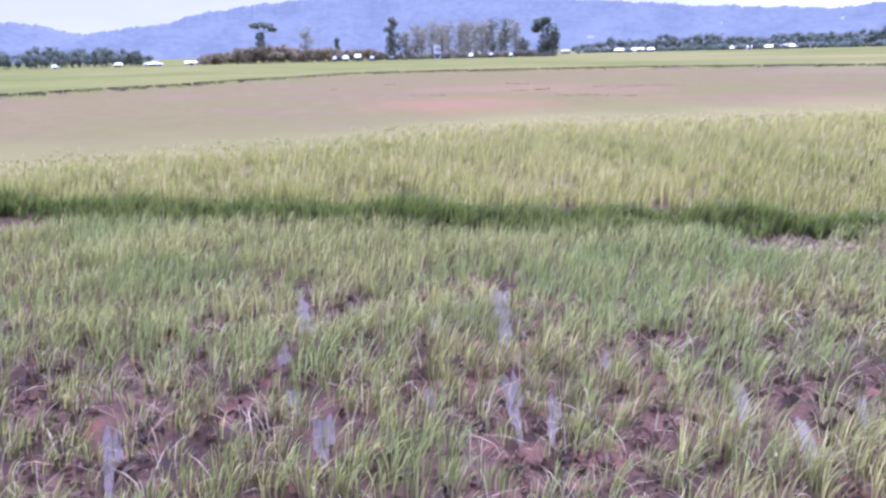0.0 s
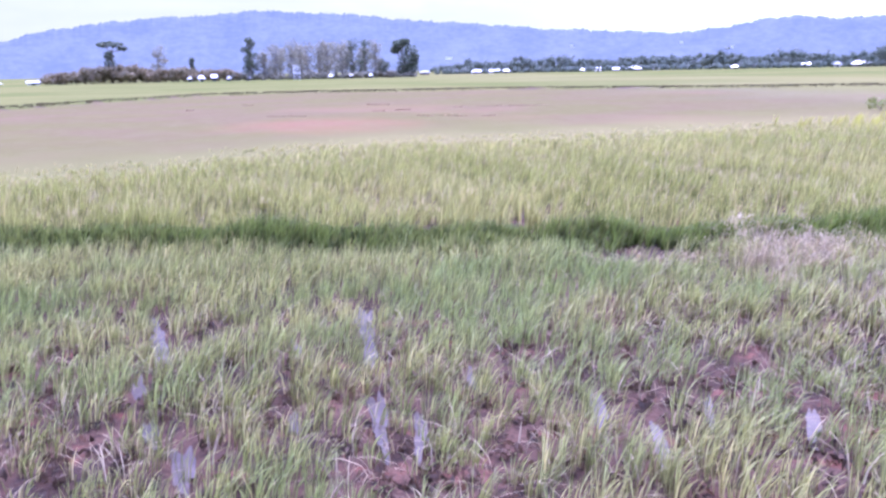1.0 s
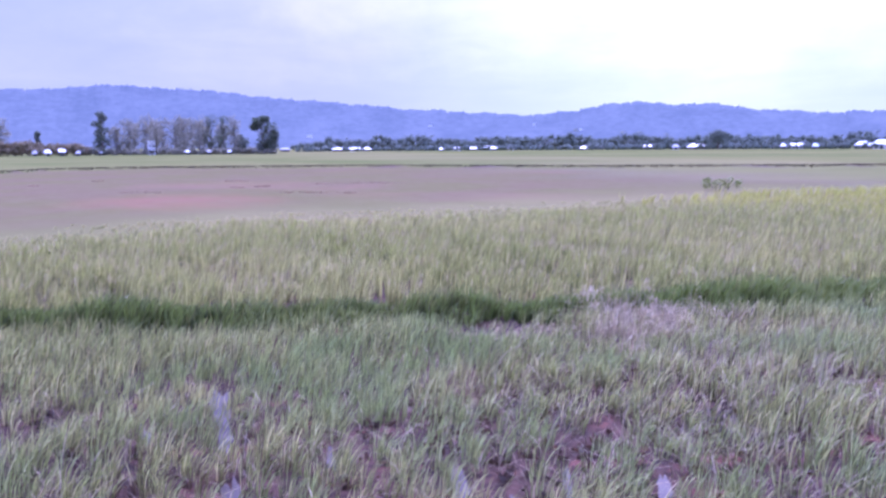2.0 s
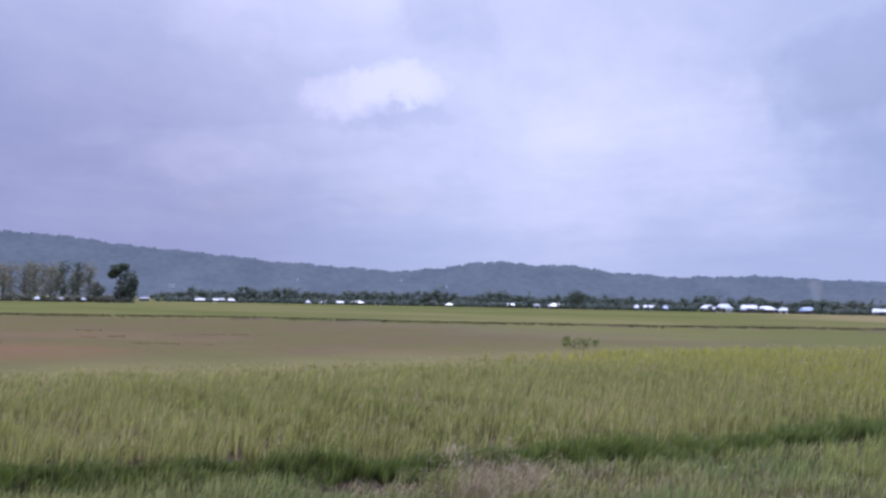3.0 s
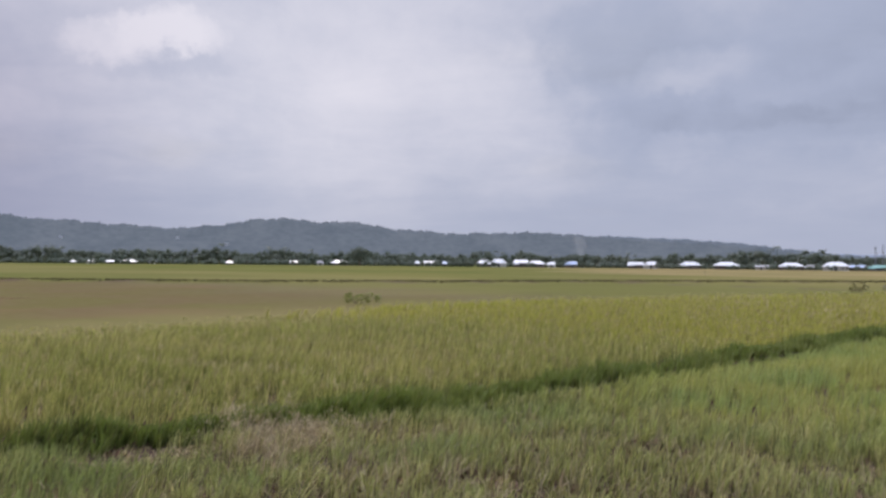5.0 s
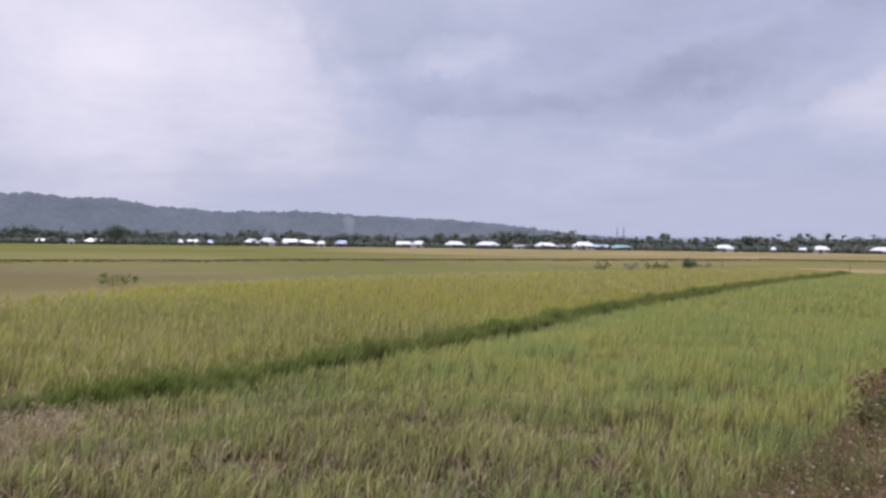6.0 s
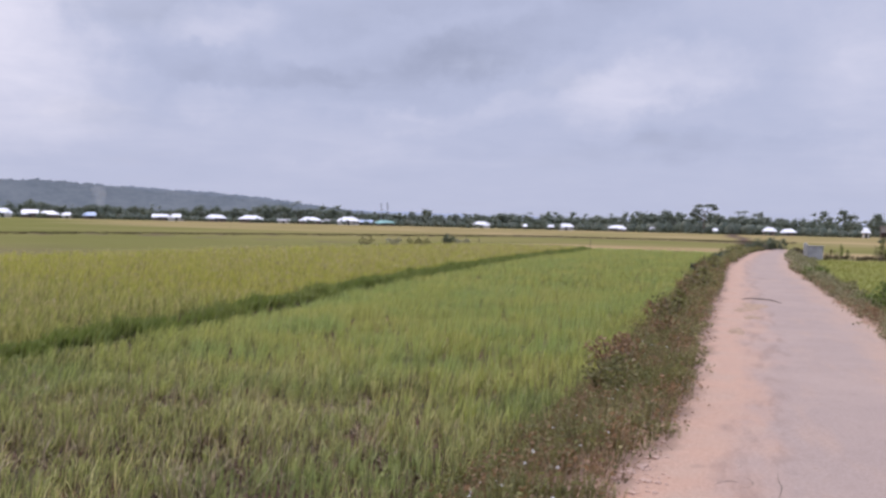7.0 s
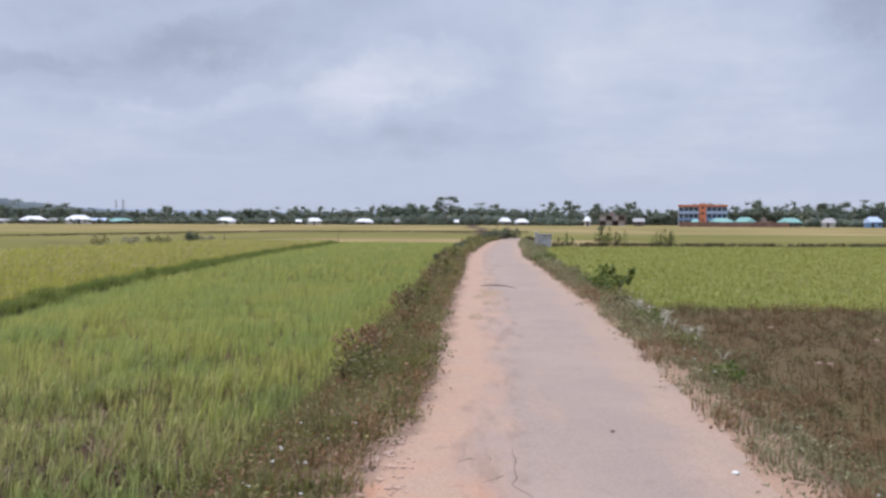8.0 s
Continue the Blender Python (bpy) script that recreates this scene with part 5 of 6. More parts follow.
# ---- houses of the village ----
def house(place, heading, wide, tall, deep, roof_mat, wall_mat, style, label, seed):
    """A low house with a hipped or gabled tin roof, a door and small windows; its front looks to the fields."""
    r = random.Random(seed)
    root = new("village_house")
    root.matrix_world = Matrix.Translation(place) @ Matrix.Rotation(radians(heading + r.uniform(-8, 8)), 4, "Z")
    tagged(root, label, "house", "houses of the village")
    eave = tall * (0.50 if style else 0.56)
    w, d = wide / 2 - 0.55, deep / 2 - 0.5
    part("wall", box(bmesh.new(), -w, w, -d, d, -0.2, eave), wall_mat, root)
    bm = bmesh.new()
    ridge = wide * (0.22 if style else 0.46)
    eaves = [(-wide / 2, -deep / 2), (wide / 2, -deep / 2), (wide / 2, deep / 2), (-wide / 2, deep / 2)]
    low = [bm.verts.new((x, y, eave - 0.06)) for x, y in eaves]
    rim = [bm.verts.new((x, y, eave + 0.05)) for x, y in eaves]
    top = [bm.verts.new((-ridge, 0, tall)), bm.verts.new((ridge, 0, tall))]
    bm.faces.new(low[::-1])
    for k in range(4):
        bm.faces.new((low[k], low[(k + 1) % 4], rim[(k + 1) % 4], rim[k]))
    bm.faces.new((rim[0], rim[1], top[1], top[0]))
    bm.faces.new((rim[2], rim[3], top[0], top[1]))
    bm.faces.new((rim[1], rim[2], top[1]))
    bm.faces.new((rim[3], rim[0], top[0]))
    bmesh.ops.recalc_face_normals(bm, faces=bm.faces)
    part("roof", bm, roof_mat, root)
    part("door", box(bmesh.new(), -0.5, 0.5, -d - 0.05, -d + 0.05, 0, eave * 0.9), M_OPENING, root)
    count = max(1, int(wide / 4))
    for side in (-1, 1):
        for k in range(count):
            c = side * (1.4 + (w - 1.4) * (k + 0.6) / count)
            if abs(c) + 0.5 < w:
                part("window", box(bmesh.new(), c - 0.45, c + 0.45, -d - 0.05, -d + 0.05, eave * 0.35, eave * 0.8), M_OPENING, root)
    if wide > 6.5:
        # a lower wing before one end of the house
        c, half, lift = r.choice((-1, 1)) * wide * 0.28, wide * r.uniform(0.16, 0.24), tall * r.uniform(0.62, 0.8)
        front = -d - r.uniform(1.6, 2.6)
        wing = part("wing", box(bmesh.new(), c - half + 0.3, c + half - 0.3, front + 0.3, -d - 0.06, -0.2, lift * 0.55), wall_mat, root)
        bm = bmesh.new()
        foot = [bm.verts.new((c + sx * half, y, lift * 0.55)) for sx, y in ((-1, front), (1, front), (1, -d - 0.07), (-1, -d - 0.07))]
        peak = [bm.verts.new((c, front + 0.5, lift)), bm.verts.new((c, -d - 0.07, lift))]
        for face in ((foot[3], foot[2], foot[1], foot[0]), (foot[0], foot[1], peak[0]), (foot[1], foot[2], peak[1], peak[0]), (foot[3], foot[0], peak[0], peak[1]), (foot[2], foot[3], peak[1])):
            bm.faces.new(face)
        bmesh.ops.recalc_face_normals(bm, faces=bm.faces)
        part("wing_roof", bm, roof_mat, root)
    return root


ROOFS = {0: (M_TIN, "low house with a bright white tin roof"), 1: (M_TIN_BLUE, "low house with a pale blue tin roof"), 2: (M_TIN_TEAL, "low house with a teal tin roof"),
         3: (M_CONCRETE, "low house with a grey weathered roof")}
# heading, width and height in metres, roof
WEST = [(113.6, 2.4, 1.9, 0), (110.0, 3.6, 2.4, 0), (108.0, 7.5, 2.2, 0), (105.7, 5.5, 2.2, 0), (104.2, 4.6, 2.0, 0), (96.8, 2.6, 2.4, 3), (96.1, 3.6, 2.8, 0), (95.3, 3.2, 3.1, 0), (94.4, 2.4, 2.2, 3), (93.2, 4.0, 2.2, 3), (88.0, 2.6, 2.2, 0), (86.7, 3.2, 2.1, 3), (85.4, 2.6, 2.1, 0),
        (81.9, 5.2, 2.9, 3), (78.5, 5.6, 2.7, 0), (77.4, 5.6, 2.6, 0), (76.6, 4.0, 2.7, 0), (71.7, 2.5, 2.1, 0), (70.7, 5.0, 2.6, 0), (69.6, 3.6, 2.3, 0), (68.5, 7.0, 2.8, 0), (67.1, 3.6, 2.6, 3),
        (62.4, 3.4, 2.5, 0), (58.3, 3.8, 2.1, 0), (56.6, 3.6, 2.2, 3)]
NORTH = [(55.3, 8.5, 2.5, 0), (50.2, 2.4, 2.5, 0), (49.4, 6.0, 2.5, 0), (48.4, 3.2, 2.4, 1), (45.8, 6.8, 3.1, 0), (44.8, 7.6, 3.8, 0), (43.3, 7.0, 3.5, 0), (42.3, 8.5, 3.1, 0), (41.3, 5.0, 2.6, 0), (39.95, 7.0, 3.0, 1),
         (35.9, 7.4, 2.9, 0), (34.9, 7.0, 3.2, 0), (32.5, 10.0, 3.3, 0), (30.3, 11.5, 3.3, 0), (28.2, 6.0, 2.0, 3), (26.5, 11.0, 3.2, 0), (25.4, 5.5, 2.2, 3), (24.0, 11.0, 3.7, 0), (22.8, 6.5, 2.5, 1), (21.6, 10.5, 2.5, 2)]
EAST = [(15.2, 9.0, 3.1, 0), (12.3, 2.4, 2.4, 0), (10.6, 3.0, 2.3, 0), (9.6, 7.6, 3.1, 0), (6.3, 8.6, 2.9, 0), (4.1, 3.0, 2.6, 3), (0.2, 2.4, 2.5, 0), (-3.0, 6.0, 3.6, 0), (-4.1, 7.0, 3.1, 0),
        (-8.4, 3.4, 4.3, 0), (-11.7, 5.4, 3.6, 3), (-20.8, 10.0, 4.0, 2), (-23.0, 6.0, 4.0, 3), (-25.4, 7.6, 4.6, 1)]
for k, (heading, wide, tall, roof) in enumerate(WEST + NORTH + EAST):
    mat, label = ROOFS[roof]
    away = 290 if heading > 98 else 277.5 if heading > 94 else 284.5 if heading > 83 else 402 + 6 * (k % 2)
    house(spot(heading, away), heading, wide * (0.75 if heading > 98 else 0.6 if heading > 83 else 1.0), tall * (0.55 if heading > 98 else 0.66 if heading > 84 else 0.66 if heading > 61 else 1.0), min(6.5, 3 + wide * 0.3), mat, M_WALL_BLUE if heading < -25 else (M_WALL_DARK if k % 3 else M_WALL), k % 4 != 3, label, k)


def white_villa(place, heading, tall):
    """A tall white house half hidden in trees."""
    root = new("white_villa")
    root.matrix_world = Matrix.Translation(place) @ Matrix.Rotation(radians(heading), 4, "Z")
    tagged(root, "white two-storey house among grove trees", "house")
    part("wall", box(bmesh.new(), -1.15, 1.15, -2, 2, -0.2, tall), M_TIN, root)
    part("roof", box(bmesh.new(), -1.3, 1.3, -2.3, 2.3, tall, tall + 0.25), M_TIN, root)
    for x in (-0.5, 0.5):
        for z in (0.9, 2.4):
            part("window", box(bmesh.new(), x - 0.22, x + 0.22, -2.05, -1.95, z, z + 0.8), M_OPENING, root)


white_villa(spot(90.15, 287.5), 90.15, 4.2)


def school(place, heading):
    """A three-storey blue block with orange parapet and stair tower, verandas on each floor."""
    root = new("school_building")
    root.matrix_world = Matrix.Translation(place) @ Matrix.Rotation(radians(heading), 4, "Z") @ Matrix.Scale(0.93, 4)
    tagged(root, "three-storey blue school with orange parapet and tower", "building")
    part("wall", box(bmesh.new(), -12, 12, -3.2, 5, -0.3, 10.0), M_WALL_BLUE, root)
    part("parapet", box(bmesh.new(), -12.4, 12.4, -4.6, 5.4, 10.2, 11.2), M_ORANGE, root, "orange roof parapet")
    part("stair_tower", box(bmesh.new(), -1.7, 1.7, -5.0, -3.2, -0.3, 11.9), M_ORANGE, root, "orange stair tower")
    for z in (3.2, 6.6):
        for x0, x1 in ((-12.2, -1.8), (1.8, 12.2)):
            part("veranda", box(bmesh.new(), x0, x1, -4.5, -3.2, z, z + 1.05), M_WALL_BLUE if z < 5 else M_TIN_BLUE, root, "pale veranda parapet")
    for z in (0.9, 4.4, 7.8):
        for k in range(4):
            for side in (-1, 1):
                c = side * (3.3 + 2.5 * k)
                frame_ob = part("window", box(bmesh.new(), c - 0.75, c + 0.75, -3.28, -3.12, z, z + 1.7), M_OPENING, root)
                part("sill", box(bmesh.new(), c - 0.85, c + 0.85, -3.4, -3.2, z - 0.12, z), M_WALL, frame_ob)
    for z in (2.5, 6.0, 9.0):
        part("window", box(bmesh.new(), -0.5, 0.5, -5.06, -4.95, z, z + 1.2), M_OPENING, root)
    for k in range(5):
        for side in (-1, 1):
            c = side * (2.1 + 2.5 * k)
            part("column", box(bmesh.new(), c - 0.15, c + 0.15, -4.45, -4.15, -0.3, 10.0), M_WALL, root)


school(spot(-15.65, 440), -15.65)
for k, (heading, away, wide, tall, roof) in enumerate([(-15.2, 424, 4.4, 3.4, 2), (-16.8, 424, 11.6, 3.9, 2), (-18.2, 428, 9.6, 4.3, 2)]):
    house(spot(heading, away), heading, wide, tall, 6, ROOFS[roof][0], M_WALL, True, "low school annexe with a teal tin roof", 90 + k)


def bare_block(name, label, place, heading, wide, floors, gaps):
    """A concrete frame still being built: slabs, columns and some walls."""
    root = new(name)
    root.matrix_world = Matrix.Translation(place) @ Matrix.Rotation(radians(heading), 4, "Z")
    tagged(root, label, "building")
    for f in range(floors):
        z = f * 2.6
        part("slab", box(bmesh.new(), -wide / 2, wide / 2, -3, 3, z + 2.3, z + 2.6), M_BARE, root)
        for k in range(5):
            c = -wide / 2 + 0.3 + (wide - 0.6) * k / 4
            part("column", box(bmesh.new(), c - 0.2, c + 0.2, -2.9, -2.5, z - 0.2, z + 2.3), M_BARE, root)
            if k < 4 and (k + f) % gaps:
                part("wall", box(bmesh.new(), c + 0.2, c + (wide - 0.6) / 4 - 0.2, -2.0, -1.8, z - 0.2, z + 2.3), M_WALL, root)
    part("back_wall", box(bmesh.new(), -wide / 2, wide / 2, 2.8, 3.0, -0.2, floors * 2.6 - 0.3), M_WALL_DARK, root)
    part("stair_head", box(bmesh.new(), -1.2, 1.0, -1, 1.5, floors * 2.6, floors * 2.6 + 1.6), M_BARE, root)


bare_block("unfinished_building", "unfinished concrete building with open floors", spot(-10.0, 425), -10.0, 12.5, 2, 2)
bare_block("ruined_building", "pale roofless brick building beside the school", spot(-19.3, 430), -19.3, 7.0, 1, 3)

# boundary wall before the school
bm = bmesh.new()
box(bm, -22, 22, -0.15, 0.15, -0.3, 2.0)
for k in range(12):
    box(bm, -22 + 4 * k - 0.2, -22 + 4 * k + 0.2, -0.22, 0.22, -0.3, 2.2)
wall = part("boundary_wall", bm, M_BRICK)
wall.matrix_world = Matrix.Translation(spot(-17.5, 385)) @ Matrix.Rotation(radians(-17.5), 4, "Z")
tagged(wall, "long low reddish brown brick boundary wall", "wall")


def mast(place, tall):
    """A slim lattice mast."""
    root = new("radio_mast")
    root.location = place
    tagged(root, "slim grey lattice mast above the trees", "mast", "masts above the trees")
    for x, y in ((-0.5, -0.5), (0.5, -0.5), (0.5, 0.5), (-0.5, 0.5)):
        v, t, h = tube([(x, y, -0.2), (x * 0.4, y * 0.4, tall)], [0.09, 0.06], 4)
        leg = new("leg", mesh_from("leg", v, t, M_STEEL))
        leg.parent = root
    for k in range(8):
        z, s = tall * (k + 0.5) / 8, 0.5 - 0.3 * (k + 0.5) / 8
        bm = box(bmesh.new(), -s, s, -s, s, z, z + 0.12)
        part("brace", bm, M_STEEL, root)


mast(spot(21.85, 430), 11.0)
mast(spot(21.45, 430), 11.5)
# white houses on the slopes of the hills
for heading, tilt, wide in ((72.4, 1.24, 7), (65.6, 1.30, 7), (80.3, 0.62, 14), (31.0, 0.72, 16), (62.6, 0.95, 8), (76.0, 0.55, 9)):
    foot, at, up = (1900, HILL_AT, HILL_UP) if heading > 40 else (2500, SIDE_AT, SIDE_UP)
    d = foot * (1 + 0.5 * tilt / float(np.interp(heading, at, up)))
    p = spot(heading, d, 1.7 + d * math.tan(radians(tilt)))
    root = new("hill_house")
    root.matrix_world = Matrix.Translation(p) @ Matrix.Rotation(radians(heading), 4, "Z")
    tagged(root, "tiny white house high on the hillside", "house", "houses on the hills")
    part("wall", box(bmesh.new(), -wide / 2, wide / 2, -5, 5, -8, 4), M_TIN, root)
    part("roof", box(bmesh.new(), -wide / 2 - 0.6, wide / 2 + 0.6, -6, 6, 4, 5.0), M_TIN, root)


# ---- shrubs, posts and small things ----
def shrub(name, label, place, lobes, mat, per_lobe, size, seed, stems=5):
    r = np.random.default_rng(seed)
    root = new(name)
    root.location = place
    tagged(root, label, "shrub")
    wood = []
    for x, y, z, wide, tall in lobes:
        wood.append(tube([(x * 0.15, y * 0.15, -0.08), (x * 0.6, y * 0.6, z * 0.55), (x, y, z + tall * 0.6)], [0.02 + 0.006 * z, 0.014, 0.005], 5))
    v, t, h = joined(wood)
    stem = new("stems", mesh_from("stems", v, t, M_BARK, rise=h))
    stem.parent = root
    v, t, h = foliage(r, lobes, per_lobe, size)
    crown = new("leaves", mesh_from("leaves", v, t, mat, rise=h))
    crown.parent = root
    return root


def ground_spot(x, y):
    return Vector((x, y, float(height(x, y))))


shrub("field_shrub", "low dark shrub standing alone in stubble", ground_spot(-35.8, 26.0), [(-0.3, -0.4, 0.42, 0.35, 0.32), (0.2, 0.35, 0.40, 0.34, 0.30), (0.0, 0.0, 0.35, 0.4, 0.3), (0.35, 0.75, 0.35, 0.25, 0.25), (-0.1, -0.75, 0.4, 0.22, 0.3)], M_BUND, 70, 0.06, 1)
shrub("round_shrub", "rounded dark green shrub in the paddies", ground_spot(-25.2, 80.5), [(0, 0, 0.7, 0.55, 0.55), (0.3, 0.2, 0.5, 0.45, 0.45), (-0.3, 0.1, 0.55, 0.4, 0.45)], M_LEAF, 220, 0.07, 2)
for k, (x, y) in enumerate([(-31.0, 73.8), (-29.2, 76.0), (-26.7, 77.2), (-24.2, 82.0), (-28.0, 78.4)]):
    shrub("field_scrub", "thin grey-green scrub at the field's edge", ground_spot(x, y), [(-0.5, 0, 0.4, 0.35, 0.35), (0.4, 0.2, 0.45, 0.3, 0.38), (0.0, 0.1, 0.3, 0.45, 0.28)], M_LEAF_DRY if k % 2 else M_WEED, 90, 0.07, 10 + k)
shrub("road_shrub", "knee-high shrub with broad green leaves on the bank", ground_spot(4.25, 24.8),
      [(-0.42, 0, 0.50, 0.20, 0.22), (-0.18, 0.1, 0.78, 0.18, 0.2), (0.10, 0.1, 0.84, 0.2, 0.18), (0.32, -0.1, 0.55, 0.18, 0.2), (0.60, 0, 0.55, 0.12, 0.14), (-0.05, -0.1, 0.42, 0.34, 0.26), (0.72, 0.05, 0.80, 0.09, 0.10), (0.02, 0.2, 0.62, 0.25, 0.2)],
      M_SHRUB, 34, 0.075, 3)
for k, (x, y, s) in enumerate([(1.3, 62.0, 1.0), (0.9, 57.0, 0.9), (0.3, 50.5, 0.8), (-0.1, 43, 0.65), (2.0, 67.0, 1.1), (2.9, 74.0, 1.1)]):
    lobes = [(a * s, b * s, c * s, w * s, t * s) for a, b, c, w, t in ((-0.3, 0, 0.5, 0.45, 0.4), (0.25, 0.4, 0.55, 0.4, 0.42), (0.1, -0.6, 0.45, 0.4, 0.35))]
    shrub("bank_bush", "bushy dark green growth along the lane", ground_spot(x - 0.75, y), lobes, M_LEAF if k % 2 else M_WEED, 200, 0.07, 20 + k)
for k, (x, y, s) in enumerate([(4.4, 92.0, 1.2), (5.6, 93.0, 1.1), (3.2, 91.0, 0.8)]):
    lobes = [(a * s, b * s, c * s, w * s, t * s) for a, b, c, w, t in ((-0.5, 0, 0.7, 0.6, 0.6), (0.5, 0.3, 0.8, 0.5, 0.6), (0.0, -0.3, 0.6, 0.6, 0.5))]
    shrub("lane_end_bush", "dark bush where the lane turns away", ground_spot(x, y), lobes, M_LEAF, 200, 0.09, 40 + k)
bund_rng = random.Random(21)
for k in range(17):
    # two thick stretches of scrub with a gap, reeds at the ends
    x = (8.2, 8.9, 9.3)[k] if k < 3 else 11.0 + 3.6 * bund_rng.random() if k < 11 else 15.2 + 2.6 * bund_rng.random()
    s = bund_rng.uniform(0.75, 1.35) * (0.8 if k < 3 else 1.0)
    lobes = [(a * s + bund_rng.gauss(0, 0.08), b * s, c * s, w * s, t * s) for a, b, c, w, t in ((-0.3, 0, 0.5, 0.26, 0.45), (0.3, 0.2, 0.6, 0.22, 0.5), (0.0, 0.0, 0.4, 0.4, 0.36), (0.12, 0.1, 1.0, 0.12, 0.35))]
    shrub("bund_shrub", "thin upright shrub on the far bund", ground_spot(x, 72.6 + 0.03 * (x - 10)), lobes, M_BUND if k % 3 else M_WEED, 42, 0.055, 50 + k)


def culvert(place):
    """Low concrete parapets where the lane crosses a ditch."""
    root = new("culvert_parapet")
    root.location = place
    tagged(root, "grey weathered concrete culvert parapet by the lane", "parapet")
    bm = box(bmesh.new(), -0.55, 0.55, -0.15, 0.15, -0.9, 0.62)
    bmesh.ops.bevel(bm, geom=bm.edges[:], offset=0.03, segments=2, affect="EDGES")
    part("wall", bm, M_CONCRETE, root)
    bm = box(bmesh.new(), -0.62, 0.62, -0.2, 0.2, 0.62, 0.72)
    bmesh.ops.bevel(bm, geom=bm.edges[:], offset=0.02, segments=2, affect="EDGES")
    part("coping", bm, M_CONCRETE, root)
    bm = box(bmesh.new(), -0.82, -0.57, -0.18, 0.18, -0.9, 0.9)
    bmesh.ops.bevel(bm, geom=bm.edges[:], offset=0.03, segments=2, affect="EDGES")
    part("post", bm, M_WALL, root, "whitewashed end post")


culvert(Vector((7.0, 71.0, -0.1)))


def stake(place, tall, lean):
    v, t, h = tube([(0, 0, -0.2), (lean * 0.4, 0, tall * 0.5), (lean, 0.05, tall)], [0.035, 0.03, 0.022], 6)
    ob = new("bamboo_stake", mesh_from("bamboo_stake", v, t, M_BARK))
    ob.location = place
    tagged(ob, "thin weathered stake standing in the paddy", "stake", "stakes in the paddies")


stake(spot(8.05, 84), 1.0, 0.06)
stake(ground_spot(-22.6, 82.5), 1.1, -0.05)
stake(spot(31.6, 190), 1.4, 0.05)

for k in range(9):
    stake(spot(46.6 + 0.19 * k + 0.05 * math.sin(k * 2.2), 388), 2.2 + 0.5 * math.sin(k * 1.7), 0.1 * math.sin(k))
shrub("far_field_bush", "small dark bush alone in far paddies", spot(-9.3, 205), [(-0.4, 0, 0.6, 0.6, 0.55), (0.4, 0.1, 0.9, 0.5, 0.6), (0.1, 0.2, 0.5, 0.7, 0.45)], M_LEAF, 120, 0.12, 81)

# a twig and broken asphalt edges on the lane
v, t, h = tube([(0.52, 21.9, 0.03), (0.76, 22.05, 0.052), (0.95, 21.95, 0.048), (1.18, 21.75, 0.052), (1.40, 21.2, 0.03)], [0.006, 0.014, 0.014, 0.012, 0.005], 6)
tagged(new("fallen_branch", mesh_from("fallen_branch", v, t, M_BARK)), "dark fallen branch lying across the lane", "branch")


def road_top(x, y):
    s = (x - road_left(y)) / (road_right(y) - road_left(y)) * 2 - 1
    return float(0.030 * (1 - s**2) + 0.004 + 0.010 * (waves(x, y, 0.9, 5) - 0.5) * (1 - s**4) + height(x, y))


for thick, pts in ((0.010, [(0.40, 6.35), (0.385, 6.15), (0.40, 5.95), (0.37, 5.75), (0.38, 5.55), (0.335, 5.40), (0.39, 5.28), (0.44, 5.18), (0.46, 4.95)]), (0.012, [(-0.02, 5.88), (0.02, 5.96), (0.08, 6.00), (0.13, 5.98)]),
                   (0.009, [(0.17, 6.12), (0.21, 6.08), (0.225, 5.98), (0.20, 5.90), (0.14, 5.88)]), (0.010, [(0.14, 5.42), (0.19, 5.50), (0.24, 5.53), (0.31, 5.64)]),
                   (0.006, [(0.12, 6.55), (0.16, 6.42), (0.13, 6.30)]), (0.007, [(-0.06, 5.34), (-0.01, 5.38), (0.03, 5.37)])):
    line = [(x, y, road_top(np.float64(x), np.float64(y))) for x, y in pts]
    v, t, h = tube(line, [0.001] + [thick * (0.22 + 0.16 * (k % 2)) for k in range(len(pts) - 2)] + [0.001], 5)
    tagged(new("asphalt_crack", mesh_from("asphalt_crack", v, t, M_BARK)), "dark crack along the broken asphalt", "crack", kind="structure")


def pebble(place, size, mat, name, label, category, group, seed):
    r = random.Random(seed)
    bm = bmesh.new()
    bmesh.ops.create_icosphere(bm, subdivisions=1, radius=size)
    for vert in bm.verts:
        vert.co = Vector((vert.co.x * r.uniform(0.8, 1.4), vert.co.y * r.uniform(0.8, 1.3), vert.co.z * r.uniform(0.4, 0.7)))
    ob = part(name, bm, mat)
    ob.location = place
    tagged(ob, label, category, group)


